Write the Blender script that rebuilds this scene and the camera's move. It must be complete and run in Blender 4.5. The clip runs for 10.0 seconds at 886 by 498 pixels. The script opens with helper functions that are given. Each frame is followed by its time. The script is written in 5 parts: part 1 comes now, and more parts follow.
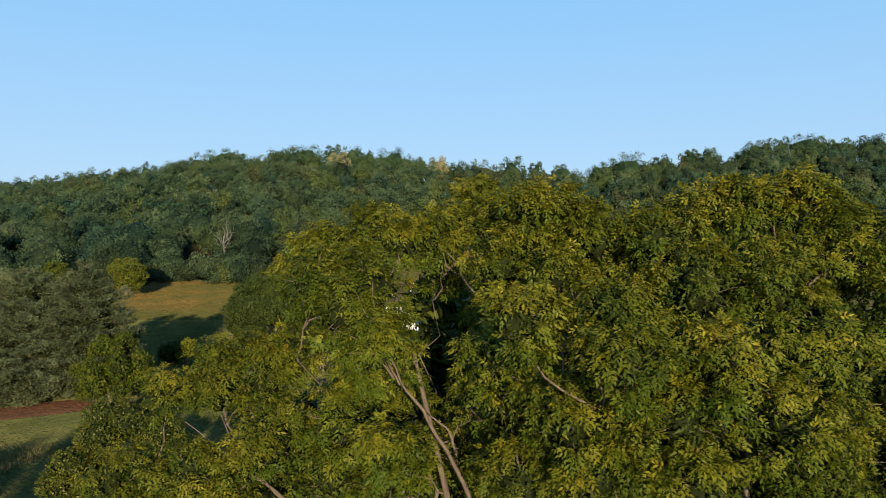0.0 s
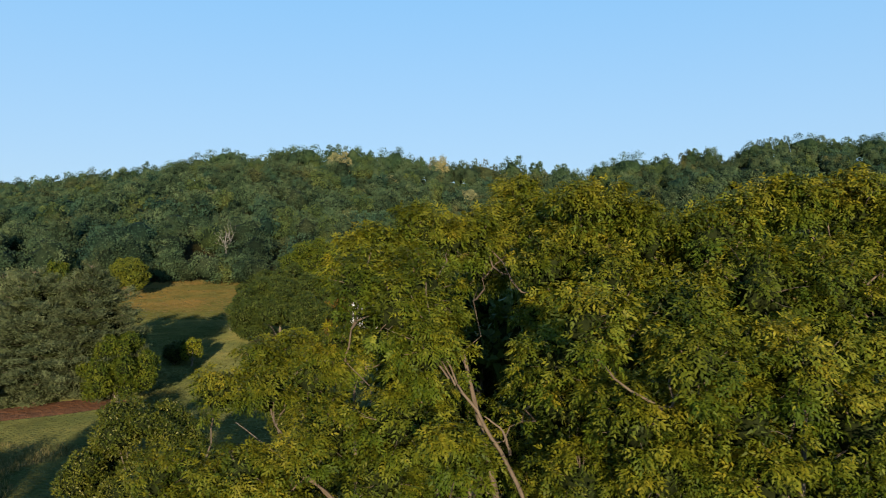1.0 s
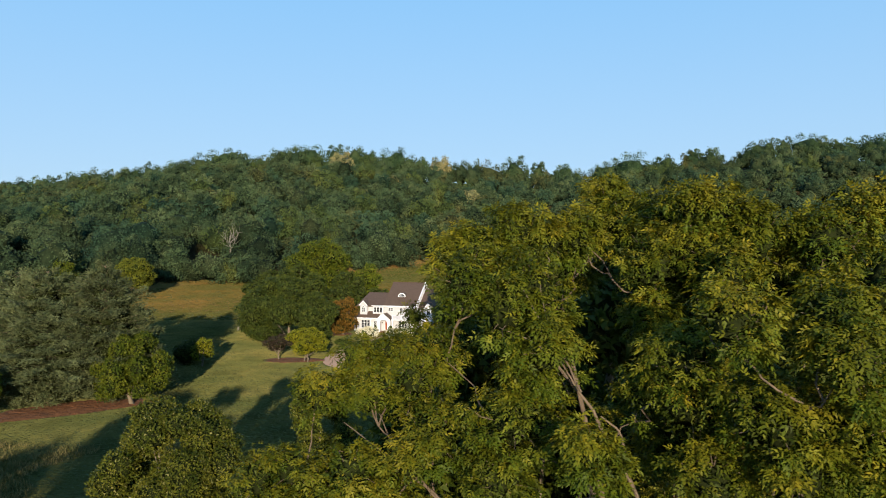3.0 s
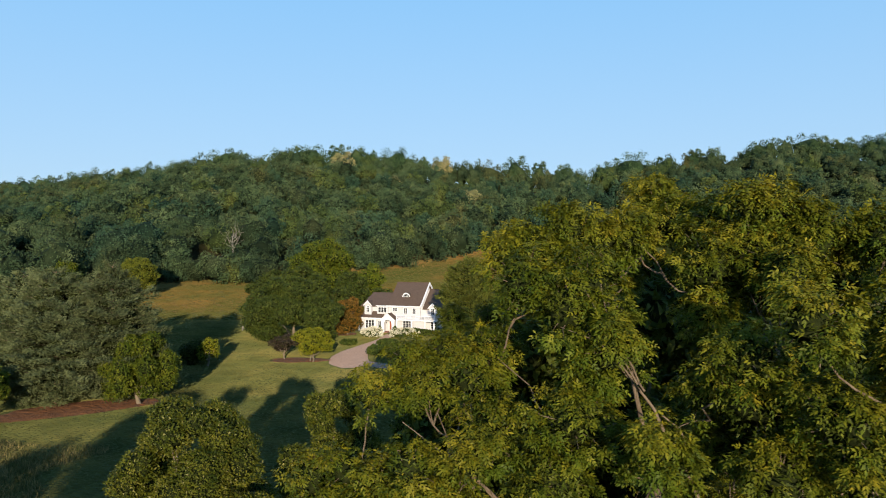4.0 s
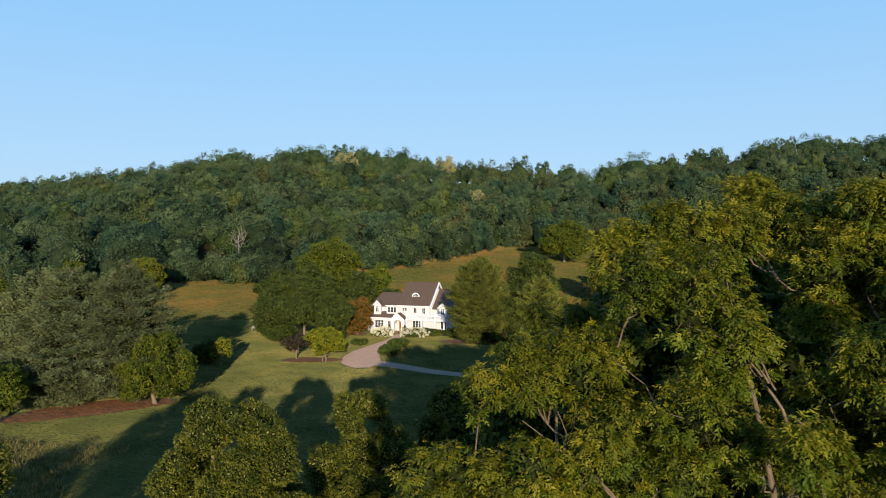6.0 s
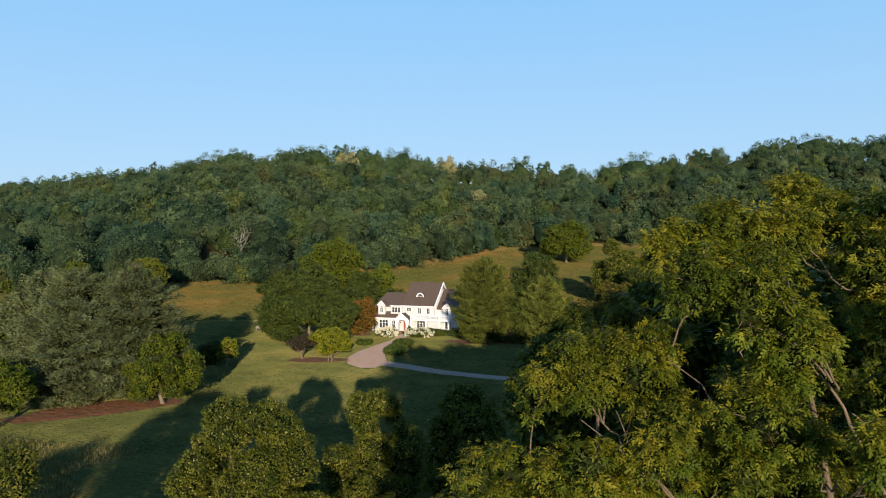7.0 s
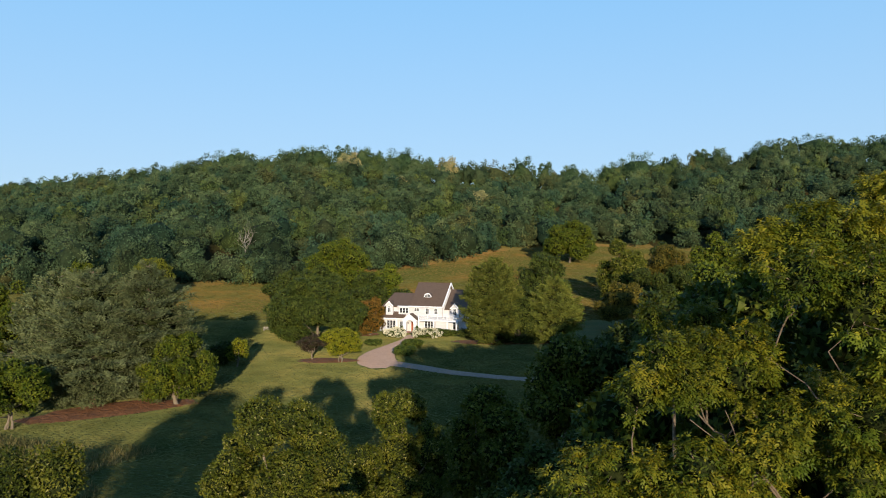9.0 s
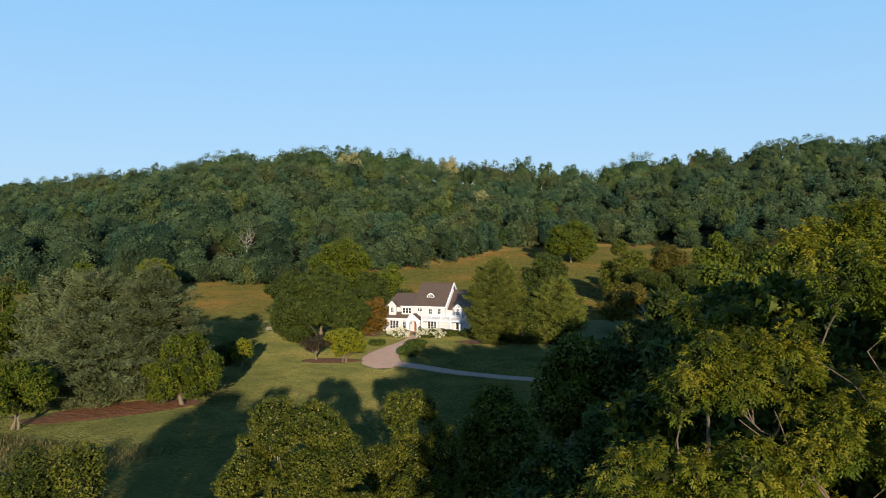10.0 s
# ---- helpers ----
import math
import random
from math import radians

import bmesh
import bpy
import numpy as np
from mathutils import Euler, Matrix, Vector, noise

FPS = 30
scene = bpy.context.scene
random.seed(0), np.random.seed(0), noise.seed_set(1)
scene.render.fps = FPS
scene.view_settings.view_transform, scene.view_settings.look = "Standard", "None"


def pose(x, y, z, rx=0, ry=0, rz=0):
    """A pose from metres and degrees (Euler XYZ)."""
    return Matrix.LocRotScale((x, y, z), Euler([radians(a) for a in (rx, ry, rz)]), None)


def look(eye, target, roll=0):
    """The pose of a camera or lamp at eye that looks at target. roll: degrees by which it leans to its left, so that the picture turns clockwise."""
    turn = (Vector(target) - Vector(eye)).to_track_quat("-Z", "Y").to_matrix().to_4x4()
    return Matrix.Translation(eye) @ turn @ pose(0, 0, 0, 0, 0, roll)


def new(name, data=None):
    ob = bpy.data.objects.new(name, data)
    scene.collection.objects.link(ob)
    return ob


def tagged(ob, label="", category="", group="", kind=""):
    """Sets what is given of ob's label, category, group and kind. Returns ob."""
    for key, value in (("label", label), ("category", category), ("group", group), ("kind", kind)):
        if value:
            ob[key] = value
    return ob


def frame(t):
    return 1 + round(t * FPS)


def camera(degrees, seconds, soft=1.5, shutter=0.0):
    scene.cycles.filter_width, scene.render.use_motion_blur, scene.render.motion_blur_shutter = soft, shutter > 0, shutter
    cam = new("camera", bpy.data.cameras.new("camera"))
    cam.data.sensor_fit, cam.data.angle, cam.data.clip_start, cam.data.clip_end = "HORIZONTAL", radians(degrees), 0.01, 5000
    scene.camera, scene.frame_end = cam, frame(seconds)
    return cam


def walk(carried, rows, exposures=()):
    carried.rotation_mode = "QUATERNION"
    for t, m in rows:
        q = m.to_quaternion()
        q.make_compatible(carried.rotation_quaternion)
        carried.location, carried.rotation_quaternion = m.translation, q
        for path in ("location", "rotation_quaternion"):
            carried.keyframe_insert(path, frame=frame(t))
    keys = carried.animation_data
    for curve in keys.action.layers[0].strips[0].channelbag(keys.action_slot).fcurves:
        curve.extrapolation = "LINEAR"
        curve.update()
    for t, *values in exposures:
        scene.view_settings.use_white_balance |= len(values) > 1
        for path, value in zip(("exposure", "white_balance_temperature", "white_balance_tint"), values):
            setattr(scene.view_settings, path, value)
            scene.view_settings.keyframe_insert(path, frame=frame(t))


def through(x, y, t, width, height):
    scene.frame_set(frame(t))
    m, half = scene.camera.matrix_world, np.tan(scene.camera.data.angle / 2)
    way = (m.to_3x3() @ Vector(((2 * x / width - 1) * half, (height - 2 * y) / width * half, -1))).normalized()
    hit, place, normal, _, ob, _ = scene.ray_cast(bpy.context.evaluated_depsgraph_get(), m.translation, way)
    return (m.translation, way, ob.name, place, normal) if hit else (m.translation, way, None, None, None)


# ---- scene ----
cam = camera(62.3, 10.0, soft=1.0, shutter=0.5)
METRES, EYE, TILT, LEAN, TURN = 9.1, 18.9, -0.5, 0.0, 0.0
ROWS = [
    (0.0, 0.0, 0.0, 0.0, -0.0, -0.0, 0.0),
    (0.5, -0.0459, 0.0006, 0.0007, -0.02, -0.02, 0.03),
    (1.0, -0.0928, 0.002, 0.0011, -0.04, -0.03, 0.05),
    (1.5, -0.1404, 0.0041, 0.0012, -0.05, -0.04, 0.06),
    (2.0, -0.1892, 0.0068, 0.0008, -0.07, -0.04, 0.05),
    (2.5, -0.239, 0.0089, 0.0002, -0.07, -0.02, 0.03),
    (4.0, -0.3942, 0.0085, -0.0017, -0.09, -0.01, 0.02),
    (4.5, -0.4469, 0.0092, -0.0019, -0.07, -0.02, 0.02),
    (5.0, -0.5004, 0.0096, -0.0025, -0.06, -0.02, 0.02),
    (5.5, -0.5542, 0.0098, -0.0031, -0.06, -0.02, 0.02),
    (7.0, -0.7149, 0.0091, -0.0052, -0.08, 0.0, 0.03),
    (7.5, -0.7626, 0.0098, -0.0058, -0.08, 0.0, 0.04),
    (8.0, -0.8141, 0.011, -0.0061, -0.09, 0.01, 0.03),
    (8.5, -0.8636, 0.012, -0.0062, -0.11, 0.02, 0.05),
    (9.0, -0.911, 0.0129, -0.0064, -0.14, 0.03, 0.06),
    (9.5, -0.9564, 0.0133, -0.0066, -0.17, 0.03, 0.08),
    (10.0, -0.9997, 0.0141, -0.0067, -0.2, 0.04, 0.08),
]
walk(cam, [(t, pose(0, 0, EYE, TILT, LEAN, TURN) @ pose(METRES * x, METRES * y, METRES * z, 90 + pitch, roll, yaw)) for t, x, y, z, yaw, pitch, roll in ROWS])

# ---- world, sun ----
SUN_ELEV, SUN_FROM = 9.5, 6.2          # degrees; the sun stands behind the camera, a little to its right
world = bpy.data.worlds.new("sky")
scene.world = world
world.use_nodes = True
wn, wl = world.node_tree.nodes, world.node_tree.links
sky = wn.new("ShaderNodeTexSky")
sky.sky_type, sky.sun_disc = 'NISHITA', False
sky.sun_elevation, sky.sun_rotation = radians(SUN_ELEV), radians(180 - SUN_FROM)
sky.air_density, sky.dust_density, sky.ozone_density = 1.0, 0.4, 1.5
wn["Background"].inputs[1].default_value = 0.1180
soften = wn.new("ShaderNodeGamma")              # an even, clear morning sky
soften.inputs[1].default_value = 0.13
wl.new(sky.outputs[0], soften.inputs[0])
blue = wn.new("ShaderNodeMix")
blue.data_type, blue.blend_type = 'RGBA', 'MULTIPLY'
blue.inputs[0].default_value = 1.0
blue.inputs[7].default_value = (2.70, 4.60, 6.62, 1)
wl.new(soften.outputs[0], blue.inputs[6])
# paler towards the horizon, deeper blue above
way = wn.new("ShaderNodeTexCoord")
height = wn.new("ShaderNodeSeparateXYZ")
wl.new(way.outputs["Generated"], height.inputs[0])
shade = wn.new("ShaderNodeValToRGB")
shade.color_ramp.interpolation = 'LINEAR'
for _k, (_p, _c) in enumerate(((0.03, (1.0, 0.825, 0.76)), (0.12, (0.88, 0.79, 0.765)), (0.36, (0.59, 0.715, 0.79)), (0.9, (0.25, 0.42, 0.60)))):
    _el = shade.color_ramp.elements[0] if _k == 0 else shade.color_ramp.elements.new(_p)
    _el.position, _el.color = _p, (*_c, 1)
shade.color_ramp.elements.remove(shade.color_ramp.elements[-1])
wl.new(height.outputs[2], shade.inputs[0])
graded = wn.new("ShaderNodeMix")
graded.data_type, graded.blend_type = 'RGBA', 'MULTIPLY'
graded.inputs[0].default_value = 1.0
wl.new(blue.outputs[2], graded.inputs[6])
wl.new(shade.outputs[0], graded.inputs[7])
wl.new(graded.outputs[2], wn["Background"].inputs[0])

sun_data = bpy.data.lights.new("sun", 'SUN')
sun_data.energy, sun_data.angle, sun_data.color = 5.35, radians(0.6), (1.0, 0.84, 0.61)
sun = new("sun", sun_data)
_e, _a = radians(SUN_ELEV), radians(SUN_FROM)
sun.matrix_world = look((math.sin(_a) * math.cos(_e) * 300, -math.cos(_a) * math.cos(_e) * 300, math.sin(_e) * 300), (0, 0, 0))
scene.view_settings.exposure = 0.38

# ---- materials ----
def mat(name, rough=0.8, metal=0.0):
    m = bpy.data.materials.new(name)
    m.use_nodes = True
    b = m.node_tree.nodes["Principled BSDF"]
    b.inputs["Roughness"].default_value, b.inputs["Metallic"].default_value = rough, metal
    return m, m.node_tree.nodes, m.node_tree.links, b


def ramp(nodes, links, source, stops):
    r = nodes.new("ShaderNodeValToRGB")
    els = r.color_ramp.elements
    while len(els) < len(stops):
        els.new(0.5)
    for el, (p, c) in zip(els, stops):
        el.position, el.color = p, (*c, 1)
    links.new(source, r.inputs[0])
    return r.outputs[0]


def coords(nodes, links, scale=1.0, kind="Object"):
    c = nodes.new("ShaderNodeTexCoord")
    mp = nodes.new("ShaderNodeMapping")
    s = scale if isinstance(scale, tuple) else (scale,) * 3
    mp.inputs["Scale"].default_value = s
    links.new(c.outputs[kind], mp.inputs[0])
    return mp.outputs[0]


def noise_tex(nodes, links, vec, scale, detail=4.0, rough=0.55):
    n = nodes.new("ShaderNodeTexNoise")
    n.inputs["Scale"].default_value, n.inputs["Detail"].default_value, n.inputs["Roughness"].default_value = scale, detail, rough
    if vec is not None:
        links.new(vec, n.inputs["Vector"])
    return n.outputs[0]


def mixc(nodes, links, fac, a, b, blend='MIX'):
    m = nodes.new("ShaderNodeMix")
    m.data_type, m.blend_type = 'RGBA', blend
    for sock, v in ((m.inputs[0], fac), (m.inputs[6], a), (m.inputs[7], b)):
        if isinstance(v, (int, float)):
            sock.default_value = v
        elif isinstance(v, tuple):
            sock.default_value = (*v, 1)
        else:
            links.new(v, sock)
    return m.outputs[2]


def bump(nodes, links, bsdf, height, strength, dist):
    b = nodes.new("ShaderNodeBump")
    b.inputs["Strength"].default_value, b.inputs["Distance"].default_value = strength, dist
    links.new(height, b.inputs["Height"])
    links.new(b.outputs[0], bsdf.inputs["Normal"])


def leaf_mat(name, dark, mid, light, odd=None, through=0.35, rough=0.55, patch=0.9, tinted=False, single=0.35, grain=5.0, gloss=0.1):
    """Leaves: each leaf its own shade, patches of older and younger foliage, light passing through the blade."""
    m, n, l, b = mat(name, rough)
    g = n.new("ShaderNodeNewGeometry")
    vec = coords(n, l)
    clump = noise_tex(n, l, vec, patch, 3, 0.6)
    wide = n.new("ShaderNodeMapRange")
    wide.inputs["From Min"].default_value, wide.inputs["From Max"].default_value = 0.3, 0.7
    l.new(clump, wide.inputs["Value"])
    both = n.new("ShaderNodeMix")
    both.inputs[0].default_value = single
    l.new(wide.outputs[0], both.inputs[2])
    l.new(g.outputs["Random Per Island"], both.inputs[3])
    col = ramp(n, l, both.outputs[0], [(0.12, dark), (0.5, mid), (0.85, light)])
    fine = noise_tex(n, l, vec, grain, 2, 0.6)
    # dark speckles painted as shaded hollows between leaves
    hollow_shade = ramp(n, l, fine, [(0.36, (1, 1, 1)), (0.52, (0, 0, 0))])
    col = mixc(n, l, mixc(n, l, 1.0, hollow_shade, (0.35, 0.35, 0.35), 'MULTIPLY'), col, tuple(c * 0.45 for c in dark))
    if odd:
        few = ramp(n, l, g.outputs["Random Per Island"], [(0.93, (0, 0, 0)), (0.97, (1, 1, 1))])
        col = mixc(n, l, few, col, odd)
    info = n.new("ShaderNodeObjectInfo")
    hs = n.new("ShaderNodeHueSaturation")
    rv = n.new("ShaderNodeMapRange")
    rv.inputs["To Min"].default_value, rv.inputs["To Max"].default_value = 0.85, 1.12
    l.new(info.outputs["Random"], rv.inputs["Value"])
    l.new(rv.outputs[0], hs.inputs["Value"])
    l.new(col, hs.inputs["Color"])
    col = hs.outputs[0]
    if tinted:
        at = n.new("ShaderNodeAttribute")
        at.attribute_name = "tint"
        col = mixc(n, l, 1.0, col, at.outputs["Color"], 'MULTIPLY')
    l.new(col, b.inputs["Base Color"])
    b.inputs["Specular IOR Level"].default_value = gloss if rough < 0.8 else 0.06
    bump(n, l, b, fine, 0.5, 0.2 / grain)
    t = n.new("ShaderNodeBsdfTranslucent")
    l.new(mixc(n, l, 1.0, col, (1.2, 1.15, 0.5), 'MULTIPLY'), t.inputs[0])
    mx = n.new("ShaderNodeMixShader")
    mx.inputs[0].default_value = through
    l.new(b.outputs[0], mx.inputs[1])
    l.new(t.outputs[0], mx.inputs[2])
    l.new(mx.outputs[0], n["Material Output"].inputs[0])
    return m


def plain_mat(name, a, b_, scale=6.0, rough=0.75, relief=0.3, dist=0.01, metal=0.0, stretch=(1, 1, 1)):
    """Two shades of one surface, mottled at two scales, with fine relief."""
    m, n, l, b = mat(name, rough, metal)
    vec = coords(n, l, stretch)
    big = noise_tex(n, l, vec, scale * 0.18, 3)
    fine = noise_tex(n, l, vec, scale, 6)
    col = mixc(n, l, ramp(n, l, fine, [(0.3, (0, 0, 0)), (0.72, (1, 1, 1))]), a, b_)
    col = mixc(n, l, ramp(n, l, big, [(0.4, (0, 0, 0)), (0.8, (0.35, 0.35, 0.35))]), col, tuple(c * 0.7 for c in a))
    l.new(col, b.inputs["Base Color"])
    bump(n, l, b, fine, relief, dist)
    return m


M_ASH = leaf_mat("ash_leaves", (0.054, 0.074, 0.005), (0.125, 0.137, 0.009), (0.25, 0.226, 0.02), patch=1.0, through=0.13, grain=9.0, single=0.25, gloss=0.12, rough=0.55, tinted=True)
# darker copy of the ash leaves, with shade put into the colour
M_ASH_SHADE = leaf_mat("shaded_ash_leaves", (0.02, 0.034, 0.004), (0.045, 0.062, 0.006), (0.085, 0.095, 0.01), patch=1.3, through=0.15, grain=9.0)
M_MAPLE = leaf_mat("maple_leaves", (0.026, 0.05, 0.005), (0.08, 0.102, 0.009), (0.155, 0.162, 0.014), through=0.15)
M_PALE = leaf_mat("silvery_leaves", (0.024, 0.038, 0.004), (0.078, 0.09, 0.009), (0.155, 0.146, 0.018), (0.22, 0.205, 0.07), rough=0.55, through=0.12, grain=6.0)
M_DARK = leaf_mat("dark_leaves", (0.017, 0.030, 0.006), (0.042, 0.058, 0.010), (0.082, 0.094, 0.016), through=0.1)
M_YELLOW = leaf_mat("yellow_green_leaves", (0.085, 0.105, 0.006), (0.17, 0.175, 0.01), (0.26, 0.235, 0.016), through=0.15)
M_LIME = leaf_mat("lime_green_leaves", (0.05, 0.068, 0.008), (0.108, 0.12, 0.012), (0.18, 0.175, 0.018), through=0.15)
M_RUST = leaf_mat("rust_leaves", (0.06, 0.04, 0.008), (0.135, 0.075, 0.013), (0.22, 0.11, 0.02), through=0.15)
M_AMBER = leaf_mat("amber_leaves", (0.045, 0.044, 0.008), (0.10, 0.082, 0.013), (0.165, 0.125, 0.02), through=0.15)
M_PURPLE = leaf_mat("purple_leaves", (0.03, 0.025, 0.018), (0.055, 0.04, 0.03), (0.08, 0.065, 0.035))
M_SPRUCE = leaf_mat("spruce_needles", (0.048, 0.062, 0.025), (0.098, 0.117, 0.05), (0.168, 0.188, 0.088), through=0.08, patch=0.6, rough=0.8)
M_CEDAR = leaf_mat("pine_needles", (0.05, 0.068, 0.014), (0.118, 0.135, 0.025), (0.20, 0.20, 0.04), through=0.12, rough=0.8)
# extra blue in these leaf colours stands in for distant haze
M_FOREST = leaf_mat("forest_leaves", (0.025, 0.047, 0.024), (0.053, 0.083, 0.037), (0.098, 0.124, 0.052), through=0.05, rough=0.85, patch=0.10, tinted=True, single=0.2, grain=1.1)
M_HEDGE = leaf_mat("hedge_leaves", (0.03, 0.05, 0.01), (0.06, 0.085, 0.014), (0.10, 0.12, 0.02), through=0.15)
M_BLOOM = leaf_mat("hydrangea_flowers", (0.5, 0.47, 0.36), (0.68, 0.65, 0.52), (0.8, 0.78, 0.66), through=0.2)
M_DRYGRASS = leaf_mat("dry_meadow_grass", (0.07, 0.08, 0.025), (0.15, 0.13, 0.05), (0.26, 0.20, 0.09), through=0.2)
M_BARK = plain_mat("bark", (0.10, 0.075, 0.05), (0.22, 0.18, 0.13), 14, 0.9, 0.8, 0.03, stretch=(1, 1, 0.25))
M_BARK_PALE = plain_mat("pale_bark", (0.085, 0.06, 0.04), (0.20, 0.148, 0.10), 12, 0.9, 0.7, 0.02, stretch=(1, 1, 0.3))
M_BARK_RED = plain_mat("reddish_bark", (0.13, 0.07, 0.045), (0.26, 0.15, 0.10), 12, 0.9, 0.7, 0.03, stretch=(1, 1, 0.3))
M_DEADWOOD = plain_mat("grey_dead_wood", (0.16, 0.14, 0.12), (0.28, 0.25, 0.21), 10, 0.9, 0.5, 0.02)
# near-black cores: shade inside the crowns, put into the colour
M_CROWN_SHADE = plain_mat("crown_interior_shade", (0.010, 0.014, 0.005), (0.028, 0.034, 0.011), 7.0, 0.95, 0.6, 0.05)
M_LAWN_BLADES = leaf_mat("lawn_grass_blades", (0.07, 0.08, 0.025), (0.1, 0.102, 0.032), (0.15, 0.132, 0.043), through=0.05, rough=0.9, patch=0.09, single=0.12, grain=0.25)
M_HAY_BLADES = leaf_mat("hay_grass_blades", (0.058, 0.066, 0.017), (0.082, 0.073, 0.02), (0.148, 0.09, 0.026), through=0.05, rough=0.9, patch=0.03, single=0.06, grain=0.3)
M_CROWN_SHADE.node_tree.nodes["Principled BSDF"].inputs["Specular IOR Level"].default_value = 0.0

# ---- building helpers ----
def shade_smooth(me):
    me.polygons.foreach_set("use_smooth", np.ones(len(me.polygons), bool))


def mesh_of(name, verts, faces, material, smooth=False, tint=None):
    """A mesh from numpy arrays; all faces have the same number of corners."""
    verts, faces = np.asarray(verts, np.float32), np.asarray(faces, np.int32)
    me = bpy.data.meshes.new(name)
    k = faces.shape[1]
    me.vertices.add(len(verts))
    me.vertices.foreach_set("co", verts.ravel())
    me.loops.add(faces.size)
    me.loops.foreach_set("vertex_index", faces.ravel())
    me.polygons.add(len(faces))
    me.polygons.foreach_set("loop_start", np.arange(0, faces.size, k, dtype=np.int32))
    me.polygons.foreach_set("loop_total", np.full(len(faces), k, np.int32))
    if tint is not None:
        at = me.attributes.new("tint", 'FLOAT_COLOR', 'FACE')
        at.data.foreach_set("color", np.c_[tint, np.ones(len(tint))].astype(np.float32).ravel())
    me.update(calc_edges=True)
    if smooth:
        shade_smooth(me)
    me.materials.append(material)
    return me


def put(name, me, parent=None, label="", kind=""):
    ob = new(name, me)
    if parent is not None:
        ob.parent = parent
    if label or kind:
        tagged(ob, label, kind=kind)
    return ob


def part(name, bm, material, parent, label="", smooth=False):
    """Links a bmesh as one mesh object under a thing or a part."""
    me = bpy.data.meshes.new(name)
    bmesh.ops.recalc_face_normals(bm, faces=bm.faces)
    bm.to_mesh(me)
    bm.free()
    if smooth:
        shade_smooth(me)
    me.materials.append(material)
    return put(name, me, parent, label)


def tube(points, radii, sides=6):
    """Vertices and quads of a tapered tube along points."""
    p, r = np.asarray(points, float), np.asarray(radii, float)
    d = np.gradient(p, axis=0)
    d /= np.linalg.norm(d, axis=1)[:, None] + 1e-9
    ref = np.where(np.abs(d[:, 2:3]) > 0.9, np.array([[1.0, 0, 0]]), np.array([[0, 0, 1.0]]))
    a = np.cross(d, ref)
    a /= np.linalg.norm(a, axis=1)[:, None]
    b = np.cross(d, a)
    th = np.linspace(0, 2 * np.pi, sides, endpoint=False)
    v = p[:, None] + r[:, None, None] * (np.cos(th)[None, :, None] * a[:, None] + np.sin(th)[None, :, None] * b[:, None])
    n = len(p)
    i, j = np.meshgrid(np.arange(n - 1), np.arange(sides), indexing="ij")
    j2 = (j + 1) % sides
    f = np.stack([i * sides + j, i * sides + j2, (i + 1) * sides + j2, (i + 1) * sides + j], -1).reshape(-1, 4)
    return v.reshape(-1, 3), f


def joined(pieces):
    vs, fs, k = [], [], 0
    for v, f in pieces:
        vs.append(v)
        fs.append(f + k)
        k += len(v)
    return np.concatenate(vs), np.concatenate(fs)


def bent(a, b, rng, n=7, sag=0.12):
    """A crooked way from a to b, rising first."""
    a, b = np.asarray(a, float), np.asarray(b, float)
    t = np.linspace(0, 1, n)[:, None]
    p = a + (b - a) * t
    length = np.linalg.norm(b - a)
    p += np.sin(np.pi * t) * np.array([0, 0, -sag * length])
    wob = rng.normal(0, 0.035 * length, (n, 3))
    wob[0] = wob[-1] = 0
    return p + wob


def unit(v):
    return v / (np.linalg.norm(v, axis=-1, keepdims=True) + 1e-9)


def leaf_quads(pos, axis, normal, length, width, fold=0.12):
    """Pointed leaf blades: four corners each, folded a little along the midrib."""
    side = unit(np.cross(normal, axis))
    nrm = np.cross(axis, side)
    L, W = length[:, None], width[:, None]
    v = np.stack([pos, pos + axis * L * 0.42 + side * W * 0.5 + nrm * W * fold,
                  pos + axis * L - nrm * L * 0.08, pos + axis * L * 0.42 - side * W * 0.5 + nrm * W * fold], 1)
    f = np.arange(len(pos) * 4).reshape(-1, 4)
    return v.reshape(-1, 3), f


def leaf_tris(pos, axis, normal, length, width):
    """Three-cornered leaf sprays for foliage farther off."""
    side = unit(np.cross(normal, axis))
    L, W = length[:, None], width[:, None]
    v = np.stack([pos - side * W * 0.5, pos + side * W * 0.5, pos + axis * L], 1)
    return v.reshape(-1, 3), np.arange(len(pos) * 3).reshape(-1, 3)


def lobe_points(rng, centre, radius, n, inner=0.62, up=0.25):
    """Points in the outer shell of a lumpy lobe, and the way out at each."""
    d = unit(rng.normal(0, 1, (n, 3)) + np.array([0, 0, up]))
    ph = rng.uniform(0, 6.3, 3)
    lump = 1 + 0.16 * np.sin(3.1 * d[:, 0] + ph[0]) * np.sin(2.7 * d[:, 1] + ph[1]) + 0.12 * np.sin(5.3 * d[:, 2] + ph[2] + 2 * d[:, 0])
    r = (inner + (1 - inner) * rng.uniform(0, 1, n) ** 0.6) * lump
    return centre + d * r[:, None] * np.asarray(radius), d


